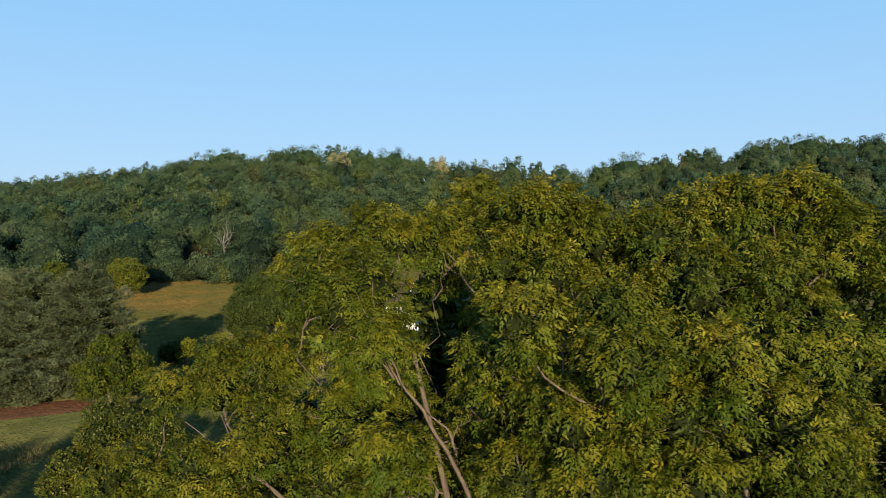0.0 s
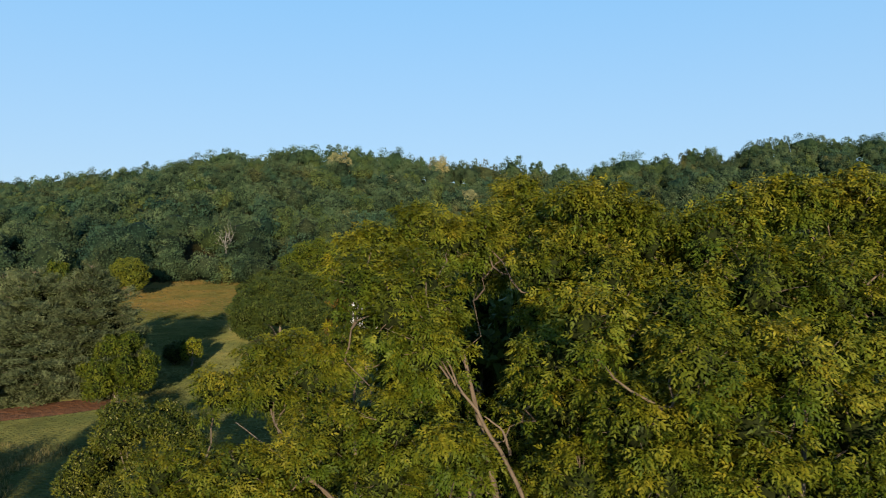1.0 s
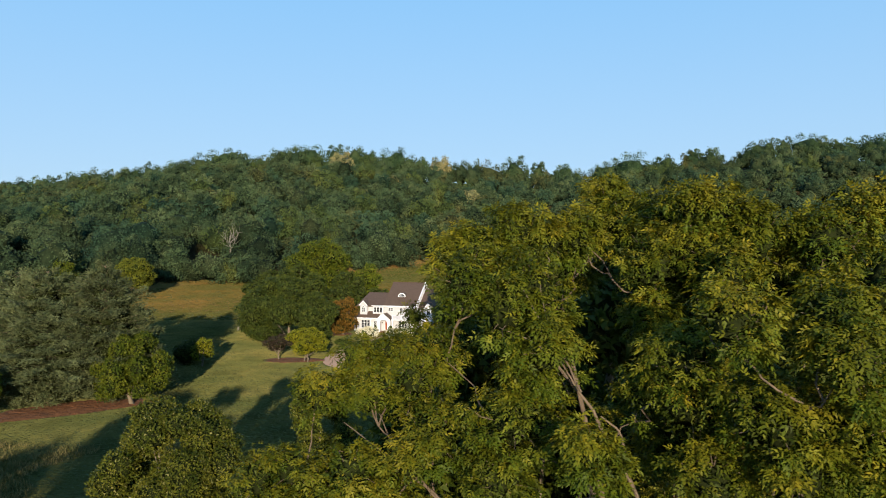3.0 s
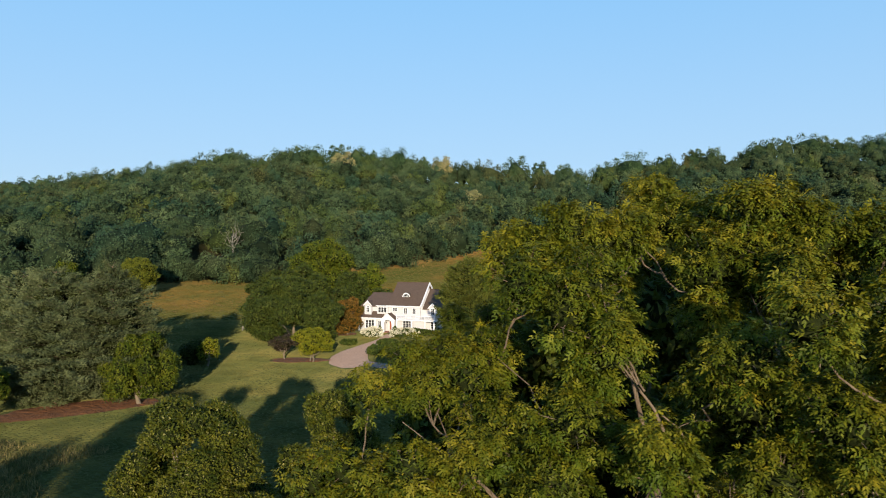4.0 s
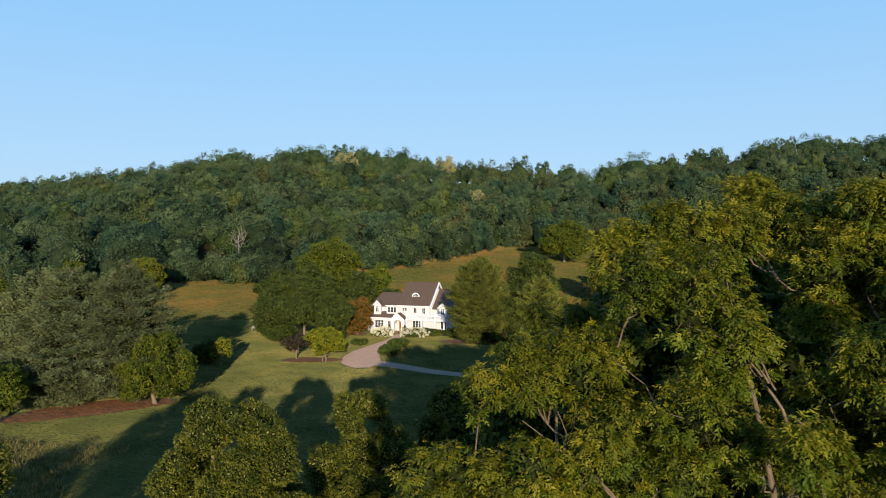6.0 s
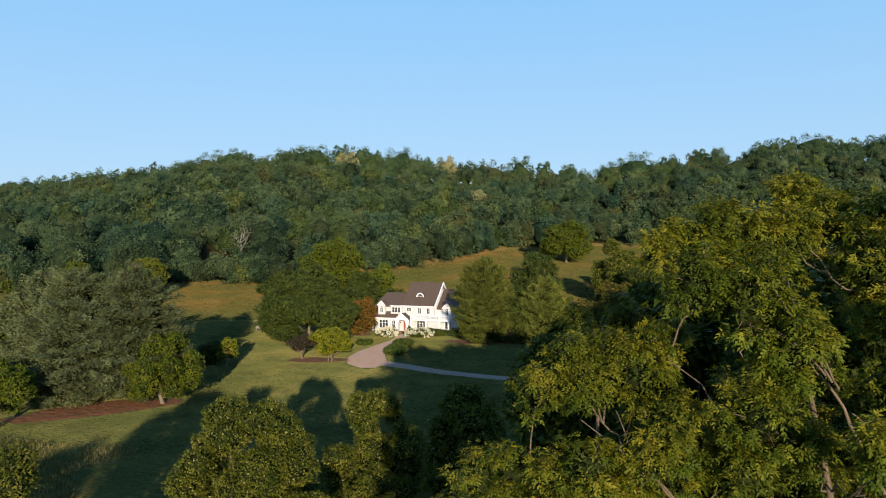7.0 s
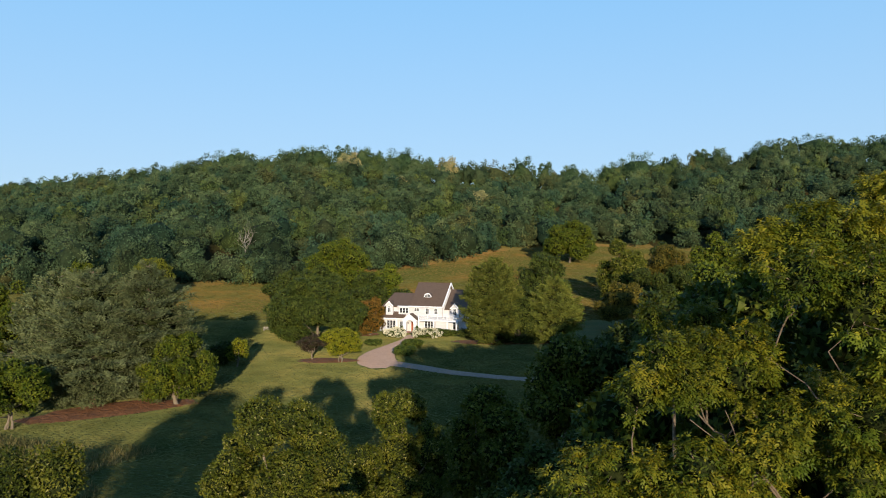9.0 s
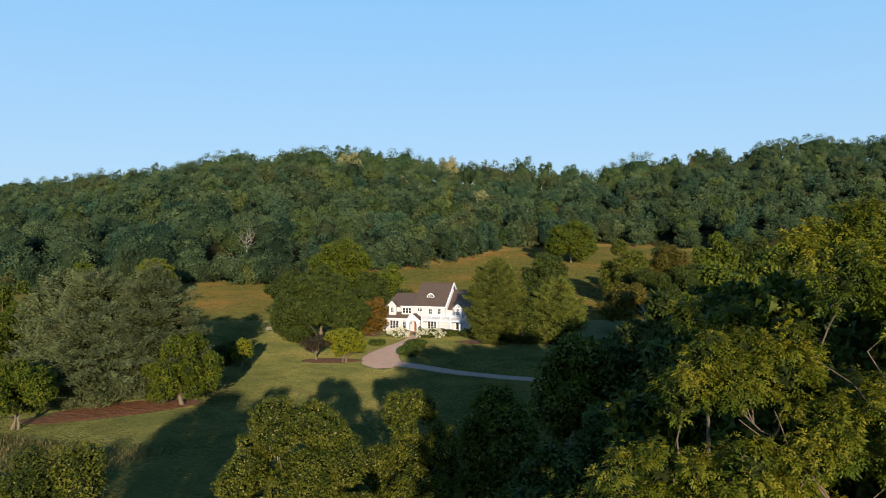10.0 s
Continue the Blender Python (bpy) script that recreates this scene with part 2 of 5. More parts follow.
def crown_leaves(rng, lobes, size, cover=1.6, droop=0.25, slim=0.7, out=0.5, low=-9.0):
    """Single-blade foliage over a set of lobes (centre, radii); none deep inside a neighbour."""
    C = np.array([c for c, r in lobes], float)
    R = np.array([np.asarray(r, float) * np.ones(3) for c, r in lobes])
    allv = []
    for i, (c, r) in enumerate(zip(C, R)):
        area = 4 * np.pi * (((r[0] * r[1]) ** 1.6 + (r[0] * r[2]) ** 1.6 + (r[1] * r[2]) ** 1.6) / 3) ** (1 / 1.6)
        n = max(20, int(cover * area / (size * size * slim * 0.5)))
        p, d = lobe_points(rng, c, r, n, 0.7)
        q = (((p[:, None] - C[None]) / R[None]) ** 2).sum(-1)
        q[:, i] = 9
        keep = (q.min(1) > 0.62) & (p[:, 2] > low)
        p, d = p[keep], d[keep]
        n = len(p)
        if not n:
            continue
        axis = unit(d * out + rng.normal(0, 0.8, (n, 3)) - np.array([0, 0, droop]))
        nrm = unit(d + np.array([0, 0, 0.3]) + rng.normal(0, 0.46, (n, 3)))
        ln = size * rng.uniform(0.6, 1.35, n)
        allv.append(leaf_tris(p, axis, nrm, ln, ln * slim)[0])
    v = np.concatenate(allv)
    return v, np.arange(len(v)).reshape(-1, 3)


def ball(level):
    bm = bmesh.new()
    bmesh.ops.create_icosphere(bm, subdivisions=level, radius=1)
    bm.verts.ensure_lookup_table()
    v = np.array([x.co[:] for x in bm.verts])
    f = np.array([[x.index for x in y.verts] for y in bm.faces])
    bm.free()
    return v, f


BALL = ball(2)


def cores(rng, lobes, scale=0.8, template=None, rough=0.14):
    """Lumpy bodies, one in each lobe, coloured dark for the shade inside."""
    bv, bf = template or BALL
    vs, fs = [], []
    for k, (c, r) in enumerate(lobes):
        ph = rng.uniform(0, 6.3, 3)
        lump = 1 + rough * np.sin(3.7 * bv[:, 0] + ph[0]) * np.sin(4.1 * bv[:, 1] + ph[1]) + rough * 0.8 * np.sin(6.1 * bv[:, 2] + 3 * bv[:, 0] + ph[2])
        lump += rng.normal(0, rough * 0.35, len(bv))
        vs.append(np.asarray(c, float) + bv * (np.asarray(r, float) * np.ones(3)) * (scale * lump)[:, None])
        fs.append(bf + k * len(bv))
    return np.concatenate(vs), np.concatenate(fs)

# ---- lie of the land ----
def axis_steps(near, far, fine, grow):
    v, s = [near], fine
    while v[-1] < far:
        v.append(v[-1] + s)
        s *= grow
    return v


_right = axis_steps(75, 1800, 4.0, 1.045)
GX = np.array(sorted([-x - 20 for x in _right] + list(np.arange(-92, 75, 3.0)) + _right))
GY = np.array([-x for x in axis_steps(63, 1500, 6.0, 1.2)][::-1] + list(np.arange(-60, 250, 3.0)) + axis_steps(250, 2600, 4.0, 1.03))


def foot_line(x):
    """How far off the wooded slope begins."""
    return np.interp(x, [-400, -200, -112, -85, -30, 25, 90, 130, 500], [185, 190, 208, 240, 275, 362, 392, 330, 320])


def ridge_height(x):
    return np.interp(x, [-500, -331, -227, -164, -92, -2, 102, 169, 264, 340, 600], [40, 46, 57, 70, 74, 64, 59, 68, 82, 80, 90])


def land(x, y):
    floor = np.interp(y, [-1500, -60, 0, 40, 90, 140, 160, 195, 235, 300, 370, 450, 2600], [-8, -4, -3.0, -2.2, -1.2, 0, 0.1, 2.0, 4.5, 9.5, 15.5, 21, 21])
    foot = foot_line(x)
    t = np.clip((y - foot) / (545 - foot), 0, 1)
    rise = (ridge_height(x) - np.interp(foot, [180, 235, 300, 370, 450], [1.2, 4.5, 9.5, 15.5, 21])) * (0.72 * t + 0.28 * t * t)
    base = np.interp(np.minimum(y, foot), [-1500, -60, 0, 40, 90, 140, 160, 195, 235, 300, 370, 450], [-8, -4, -3.0, -2.2, -1.2, 0, 0.1, 2.0, 4.5, 9.5, 15.5, 21])
    back = np.clip((y - 560) / 500, 0, 1)
    z = base + rise - back * 0.7 * rise
    return z + 0.25 * np.sin(x * 0.043 + 1.0) * np.sin(y * 0.037) + 0.12 * np.sin(x * 0.11) * np.sin(y * 0.13 + 2)


_gx, _gy = np.meshgrid(GX, GY)
GZ = land(_gx, _gy)
for _ in range(2):      # soften the breaks of slope
    _p = np.pad(GZ, 1, mode="edge")
    GZ = (_p[:-2, 1:-1] + _p[2:, 1:-1] + _p[1:-1, :-2] + _p[1:-1, 2:] + 2 * _p[1:-1, 1:-1]) / 6


def ground_at(x, y):
    x, y = np.asarray(x, float), np.asarray(y, float)
    i = np.clip(np.searchsorted(GX, x) - 1, 0, len(GX) - 2)
    j = np.clip(np.searchsorted(GY, y) - 1, 0, len(GY) - 2)
    u, v = (x - GX[i]) / (GX[i + 1] - GX[i]), (y - GY[j]) / (GY[j + 1] - GY[j])
    return GZ[j, i] * (1 - u) * (1 - v) + GZ[j, i + 1] * u * (1 - v) + GZ[j + 1, i] * (1 - u) * v + GZ[j + 1, i + 1] * u * v


def ground_material():
    m, n, l, b = mat("grass", 0.95)
    vec = coords(n, l)
    fine = noise_tex(n, l, vec, 2.2, 8, 0.7)
    mid = noise_tex(n, l, vec, 0.16, 5)
    big = noise_tex(n, l, vec, 0.03, 4)
    streak = noise_tex(n, l, coords(n, l, (0.05, 0.22, 0.2)), 1.0, 4)
    lawn = mixc(n, l, ramp(n, l, fine, [(0.3, (0, 0, 0)), (0.7, (1, 1, 1))]), (0.085, 0.098, 0.034), (0.105, 0.112, 0.04))
    lawn = mixc(n, l, ramp(n, l, streak, [(0.42, (0, 0, 0)), (0.62, (0.8, 0.8, 0.8))]), lawn, (0.135, 0.122, 0.042))
    hay = mixc(n, l, ramp(n, l, fine, [(0.3, (0, 0, 0)), (0.7, (1, 1, 1))]), (0.085, 0.082, 0.022), (0.115, 0.104, 0.028))
    hay = mixc(n, l, ramp(n, l, noise_tex(n, l, coords(n, l, (0.012, 0.035, 0.03)), 1.0, 4), [(0.44, (0, 0, 0)), (0.58, (1, 1, 1))]), hay, (0.165, 0.098, 0.03))
    hay = mixc(n, l, ramp(n, l, mid, [(0.45, (0, 0, 0)), (0.75, (0.6, 0.6, 0.6))]), hay, (0.09, 0.095, 0.028))
    sep = n.new("ShaderNodeSeparateXYZ")
    l.new(vec, sep.inputs[0])
    add = n.new("ShaderNodeMath")
    add.operation = 'MULTIPLY_ADD'
    l.new(big, add.inputs[0])
    add.inputs[1].default_value = 60.0
    l.new(sep.outputs[1], add.inputs[2])
    far = n.new("ShaderNodeMapRange")
    far.inputs["From Min"].default_value, far.inputs["From Max"].default_value = 196.0, 222.0
    l.new(add.outputs[0], far.inputs["Value"])
    litter = n.new("ShaderNodeAttribute")
    litter.attribute_name = "tint"
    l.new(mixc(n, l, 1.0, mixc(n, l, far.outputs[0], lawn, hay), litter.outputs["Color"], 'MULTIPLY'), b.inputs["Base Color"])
    b.inputs["Specular IOR Level"].default_value = 0.1
    b.inputs["Diffuse Roughness"].default_value = 1.0
    bump(n, l, b, fine, 1.0, 0.5)
    return m


def make_ground():
    nx, ny = len(GX), len(GY)
    i, j = np.meshgrid(np.arange(nx - 1), np.arange(ny - 1))
    a = (j * nx + i).ravel()
    f = np.stack([a, a + 1, a + nx + 1, a + nx], 1)
    cx, cy = ((GX[:-1] + GX[1:]) / 2)[i], ((GY[:-1] + GY[1:]) / 2)[j]
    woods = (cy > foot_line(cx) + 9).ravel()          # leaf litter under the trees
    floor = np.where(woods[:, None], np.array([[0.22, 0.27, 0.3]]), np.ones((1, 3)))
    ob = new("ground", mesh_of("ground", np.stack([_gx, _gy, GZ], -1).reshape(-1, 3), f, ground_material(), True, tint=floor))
    tagged(ob, "mown green lawn running into dry golden hay field", "ground", kind="structure")


make_ground()

# ---- trees ----
def thing(name, x, y, label, category, group="", z=None):
    ob = new(name)
    ob.location = (x, y, float(ground_at(x, y)) if z is None else z)
    return tagged(ob, label, category, group)


def broad_tree(name, x, y, h, w, leaf, label, seed, size=0.34, bark=None, bare=0.16, lobes=16, cover=0.85, stems=1, group="", depth=None, tall=1.0, droop=0.25, limbs=7, cone=0.0, lump=1.0):
    """A broadleaf tree: forked tapered trunk, limbs into a lumpy crown of many blades."""
    rng = np.random.default_rng(seed)
    bark = bark or M_BARK
    root = thing(name, x, y, label, "tree", group)
    rx, ry, rz = w / 2, (depth or w) / 2, h * (1 - bare) / 2
    if bare < 0.1:
        rz *= 1.1
    mid = h - rz
    lob = []
    for k in range(lobes):
        zz = rng.uniform(-0.85, 0.95)
        a = k * 2.4 + rng.uniform(-0.5, 0.5)
        rr = (1 - abs(zz) ** (1.55 * tall)) ** 0.62 if zz > 0 else max(math.sqrt(1 - abs(zz) ** 2.2), 0.82 if bare < 0.1 else 0)
        rr *= 1 - cone * (zz + 1) / 2
        s = rng.uniform(0.26, 0.42) * (1.05 - 0.3 * max(zz, 0)) * lump
        c = np.array([rx * rr * (1 - s * 0.8) * math.cos(a), ry * rr * (1 - s * 0.8) * math.sin(a), mid + rz * zz * (1 - s * 0.7)])
        lob.append((c, np.array([rx * s, ry * s, min(rx, rz) * s * 0.9])))
    lob.append((np.array([0, 0, mid]), np.array([rx * (1 - 0.4 * cone), ry * (1 - 0.4 * cone), rz]) * 0.55 * lump))
    v, f = crown_leaves(rng, lob, size, cover, droop, low=0.05)
    put("crown", mesh_of("crown", v, f, leaf), root, kind="stuff")
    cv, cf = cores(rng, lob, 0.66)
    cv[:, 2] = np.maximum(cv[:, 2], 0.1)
    put("crown_shade_core", mesh_of("crown_shade_core", cv, cf, M_CROWN_SHADE, True), root, kind="stuff")
    for s in range(stems):
        off = np.array([rng.uniform(-0.2, 0.2), rng.uniform(-0.2, 0.2), 0]) * (stems > 1) * 2
        lean = np.array([rng.uniform(-0.12, 0.12) * h, rng.uniform(-0.05, 0.05) * h, 0]) * (1 if stems > 1 else 0.25)
        top = np.array([0, 0, h * 0.72]) + lean
        r0 = h * 0.019 / math.sqrt(stems) + 0.05
        p = bent(off + np.array([0, 0, -0.4]), top, rng, 7, 0)
        tv, tf = tube(p, np.array([1.5, 1.05, 0.9, 0.75, 0.55, 0.35, 0.12]) * r0, 8)
        put("trunk", mesh_of("trunk", tv, tf, bark, True), root)
    for k in range(limbs):
        c = lob[k % len(lob)][0]
        start = np.array([0, 0, h * (bare * 0.9 + 0.03 * k)])
        tv, tf = tube(bent(start, c, rng, 5, 0.1), np.linspace(h * 0.008 + 0.03, 0.025, 5), 5)
        put("limb", mesh_of("limb", tv, tf, bark, True), root)
    return root


def conifer(name, x, y, h, w, leaf, label, seed, size=0.4, bare=0.06, tiers=15, round_top=0.75, group="", bark=None, cover=1.0, up=0.12):
    """Tiers of drooping boughs carrying needle sprays, round a straight trunk."""
    rng = np.random.default_rng(seed)
    root = thing(name, x, y, label, "tree", group)
    r0 = h * 0.018 + 0.08
    tv, tf = tube(np.array([[0, 0, -0.4], [0, 0, h * 0.3], [0, 0, h * 0.7], [0, 0, h * 0.99]]), np.array([1.3, 1, 0.6, 0.1]) * r0, 8)
    put("trunk", mesh_of("trunk", tv, tf, bark or M_BARK_RED, True), root)
    wood, vs, fs, k0, inner = [], [], [], 0, []
    for k in range(tiers):
        t = (k + 0.5) / tiers
        z = h * (bare + (0.97 - bare) * t)
        reach = w / 2 * (1 - t ** (1 / max(0.2, 1 - round_top) * 0.55)) ** 0.8 if round_top else w / 2 * (1 - t)
        reach *= min(1, 0.55 + t * 2.2)
        nb = max(5, int(8 + reach * 2.0))
        for j in range(5):
            a = j * 1.257 + k * 0.7 + rng.uniform(-0.3, 0.3)
            inner.append((np.array([math.cos(a) * reach * 0.45, math.sin(a) * reach * 0.45, z + 0.1 * reach]), np.array([reach * 0.42 + 0.1, reach * 0.42 + 0.1, h / tiers * 1.1])))
        for bnum in range(nb):
            a = (bnum + rng.uniform(0, 1)) / nb * 6.283 + k
            L = reach * rng.uniform(0.72, 1.12) + 0.25
            d = np.array([math.cos(a), math.sin(a), 0])
            zz = z + rng.uniform(-1.0, 1.0) * h / tiers - 0.12 * reach
            tt = np.linspace(0, 1, 5)
            lift = up + 0.6 * t
            p = d * (L * tt)[:, None] + np.array([0, 0, zz]) + np.c_[0 * tt, 0 * tt, L * (lift * tt - 0.22 * tt ** 2 + 0.10 * tt ** 3)]
            wood.append(tube(p, np.linspace(0.05, 0.01, 5), 3))
            n = int(cover * (30 + 56 * L))
            s = rng.uniform(0.25, 1.02, n) ** 0.7
            base = np.stack([np.interp(s, tt, p[:, i]) for i in range(3)], 1)
            side = np.array([-d[1], d[0], 0])
            fan = rng.normal(0, 0.16, n) * L * (1.15 - s * 0.75)
            base = base + side * fan[:, None] + rng.normal(0, 1, (n, 3)) * np.array([0.15, 0.15, 0.20]) - np.array([0, 0, 1]) * np.abs(fan)[:, None] * 0.2
            axis = unit(d * 0.8 + side * np.sign(fan)[:, None] * 0.6 + rng.normal(0, 0.35, (n, 3)) + np.array([0, 0, 0.35]))
            nrm = unit(np.array([0, 0, 0.8]) + d * 0.8 + rng.normal(0, 0.3, (n, 3)))
            ln = size * rng.uniform(0.6, 1.4, n)
            v, f = leaf_tris(base, axis, nrm, ln, ln * 0.5)
            vs.append(v)
            fs.append(f + k0)
            k0 += len(v)
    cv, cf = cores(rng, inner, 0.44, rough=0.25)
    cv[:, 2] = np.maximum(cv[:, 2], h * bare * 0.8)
    put("crown_shade_core", mesh_of("crown_shade_core", cv, cf, M_CROWN_SHADE, True), root, kind="stuff")
    put("bough_frame", mesh_of("bough_frame", *joined(wood), M_BARK, True), root, kind="stuff")
    put("crown", mesh_of("crown", np.concatenate(vs), np.concatenate(fs), leaf), root, kind="stuff")
    return root


def shrub(name, x, y, w, d, h, leaf, label, seed, size=0.17, cover=1.0, category="shrub", group="", lobes=7):
    rng = np.random.default_rng(seed)
    root = thing(name, x, y, label, category, group)
    lob = [(np.array([0, 0, h * 0.45]), np.array([w * 0.42, d * 0.42, h * 0.45]))]
    for k in range(lobes):
        a = k * 2.4 + rng.uniform(0, 0.6)
        lob.append((np.array([math.cos(a) * w * 0.3, math.sin(a) * d * 0.3, h * rng.uniform(0.35, 0.68)]), np.array([w * 0.22, d * 0.22, h * 0.32])))
    v, f = crown_leaves(rng, lob, size, cover)
    v[:, 2] = np.maximum(v[:, 2], 0.0)
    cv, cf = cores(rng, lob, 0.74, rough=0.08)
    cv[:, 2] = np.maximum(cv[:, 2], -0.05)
    put("foliage_shade_core", mesh_of("foliage_shade_core", cv, cf, M_CROWN_SHADE, True), root, kind="stuff")
    put("foliage", mesh_of("foliage", v, f, leaf), root, kind="stuff")
    st = [tube(bent((rng.uniform(-0.1, 0.1), rng.uniform(-0.1, 0.1), -0.1), (math.cos(a) * w * 0.25, math.sin(a) * d * 0.25, h * 0.6), rng, 4, 0), np.linspace(0.03, 0.01, 4), 4) for a in (0.3, 1.6, 2.9, 4.2, 5.4)]
    put("stem_cluster", mesh_of("stem_cluster", *joined(st), M_BARK, True), root, kind="stuff")
    return root


# ---- wooded hill ----
# the trees that stand out along the ridge: x, height, breadth
RIDGE_TREES = [(-318, 17.9, 13), (-290, 19.8, 16), (-265, 20.2, 19), (-225, 19.1, 19), (-192, 17.6, 19), (-160, 20.0, 23), (-149, 16.7, 15), (-118, 18.0, 18),
               (-100, 20.4, 24), (-79, 22.5, 12), (-66, 22.4, 15), (-55, 19.8, 13), (-37, 23.8, 22), (-20, 18.7, 15), (50, 25.6, 18), (67, 23.2, 10), (85, 21.8, 11),
               (112, 20.6, 16), (134, 25.4, 26), (157, 19.4, 15), (179, 23.0, 10), (192, 21.7, 15), (226, 22.2, 20), (261, 22.8, 24), (285, 19.0, 20), (307, 21.9, 20)]
TAN_TREES = [(-72, 508, 20.5, 17.0), (-4, 528, 22.5, 17.0), (-36, 462, 15.0, 13.0), (14, 452, 15.0, 13.0)]


def make_forest():
    rng = np.random.default_rng(11)
    pts = []
    y = 180.0
    while y < 548:
        step = 10.6 + 3.4 * (y - 180) / 416
        half = 0.66 * y + 45
        for x in np.arange(-half, half - 5, step):
            px, py = x + rng.uniform(-0.48, 0.48) * step, y + rng.uniform(-0.48, 0.48) * step
            if py > foot_line(px) + 5 * math.sin(px * 0.09) and not (abs(px + 79) < 7 and py < 268):
                pts.append((px, py, rng.uniform(12.0, 18.5) * rng.choice([1, 1, 1, 1.2, 0.8]), rng.uniform(9.5, 15.5), 0))
        y += step
    # a closed row of lower trees and bushes where the woods meet the field
    for x in np.arange(-172, 128, 6.2):
        y = float(np.interp(x, [-172, -120, -94, -85, -69, -58, -41, -27, -17, -5, 8, 18, 30, 76, 93, 128], [204, 212, 240, 241, 238, 236, 268, 282, 307, 326, 341, 362, 370, 398, 410, 398]))
        pts.append((x + rng.uniform(-1.5, 1.5), y + rng.uniform(2, 7), rng.uniform(8.5, 13.5), rng.uniform(8, 13), 1))
    pts += [(x, 530.0, h, w * 1.2, 2) for x, h, w in RIDGE_TREES] + [(x, y, h, w, 3) for x, y, h, w in TAN_TREES]
    vs, ts, dv, df, dt, dk = [], [], [], [], [], 0
    for px, py, h, w, sort in pts:
        edge = sort == 1 or py - foot_line(px) < 14
        if sort == 0 and py > 500:
            h *= 0.97 if px < 0 else 1.12          # the ridge is carried by its tall trees
        if sort == 0 and py > 490:
            w *= 1.3
        z0 = float(ground_at(px, py))
        low = 0.02 if edge or py > 480 else 0.25
        rx, rz = w / 2, h * (1 - low) / 2
        c = np.array([px, py, z0 + h - rz])
        q = rng.uniform()
        base = np.array([1, 1, 1.0]) * rng.uniform(0.68, 1.3)
        if q < 0.13:
            base = np.array([1.35, 1.22, 0.8])
        elif q < 0.20:
            base = np.array([1.3, 1.0, 0.85])
        elif q < 0.32:
            base = np.array([0.72, 0.92, 1.12])
        elif q < 0.335:
            base = np.array([1.9, 1.6, 1.5])
        if sort == 2:
            base = np.array([0.95, 1.05, 0.95]) * rng.uniform(0.9, 1.15)
        if sort == 3:
            base = np.array([4.8, 2.9, 2.9])
        lobes = [(c - np.array([0, 0, rz * 0.10]), np.array([rx * 0.8, rx * 0.8, rz * 0.86]))]
        many = 14 if sort >= 2 else 11
        for j in range(many):
            a, zz = j * 2.4 + rng.uniform(-0.5, 0.5), -0.55 + 1.45 * (j + rng.uniform(0, 1)) / many
            sc = rng.uniform(0.26, 0.42)
            rr = math.sqrt(max(0.0, 1 - zz * zz)) * (1 - sc * 0.6)
            lobes.append((c + np.array([rx * rr * math.cos(a), rx * rr * math.sin(a), rz * zz * (1 - sc * 0.4)]), np.array([rx, rx, min(rx, rz)]) * sc))
        if edge:
            for j in range(4):
                lobes.append((np.array([px + rng.uniform(-5, 5), py - rng.uniform(0, 3), z0 + rng.uniform(1.0, 3.0)]), np.array([2.6, 2.2, 2.2]) * rng.uniform(0.7, 1.1)))
        # core tinted darker, so openings between the sprays look shaded
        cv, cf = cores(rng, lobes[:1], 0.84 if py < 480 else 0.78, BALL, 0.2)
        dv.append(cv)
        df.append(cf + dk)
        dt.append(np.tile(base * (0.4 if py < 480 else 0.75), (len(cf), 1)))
        dk += len(cv)
        for k, (lc, lr) in enumerate(lobes):
            n = int((84 if py < 300 else 58) * (1.8 if sort >= 2 else 1.1 if py > 490 else 1.0) * (2.6 if k == 0 else 1.0))
            d = unit(rng.normal(0, 1, (n, 3)) + np.array([0, -0.6, 0.4]))
            p = lc + d * lr * rng.uniform(0.78 if py < 480 else 0.45, 1.06, n)[:, None]
            axis = unit(np.cross(d, rng.normal(0, 1, (n, 3))) + d * 0.5 + np.array([0, 0, -0.25]))
            nrm = unit(d + rng.normal(0, 0.18, (n, 3)))
            ln = (0.52 if py < 300 else 0.74) * rng.uniform(0.7, 1.5, n) * (0.75 + 0.25 * py / 400)
            vs.append(leaf_tris(p, axis, nrm, ln, ln * 0.85)[0])
            ts.append(np.tile(base, (n, 1)))
    v = np.concatenate(vs)
    f = np.arange(len(v)).reshape(-1, 3)
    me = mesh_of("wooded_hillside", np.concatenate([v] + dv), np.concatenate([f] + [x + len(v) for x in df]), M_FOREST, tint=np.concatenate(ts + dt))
    tagged(new("wooded_hillside", me), "dense green deciduous woods covering the long hillside", "forest", kind="stuff")


make_forest()

# ---- house ----
M_WALL = plain_mat("white_painted_siding", (0.50, 0.495, 0.525), (0.575, 0.57, 0.60), 3.0, 0.6, 0.15, 0.01, stretch=(0.3, 0.3, 3))
M_TRIM = plain_mat("white_trim_paint", (0.70, 0.71, 0.76), (0.78, 0.79, 0.83), 5.0, 0.5, 0.1, 0.005)
M_ROOF = plain_mat("brown_asphalt_shingle", (0.07, 0.044, 0.032), (0.118, 0.078, 0.056), 5.0, 0.9, 0.7, 0.03, stretch=(1, 1, 3))
M_DOOR = plain_mat("red_brown_door_wood", (0.25, 0.06, 0.025), (0.36, 0.10, 0.04), 8.0, 0.45, 0.2, 0.01, stretch=(1, 1, 0.2))
M_METAL = plain_mat("dark_metal", (0.03, 0.03, 0.03), (0.05, 0.05, 0.05), 8.0, 0.4, 0.1, 0.005, metal=0.8)
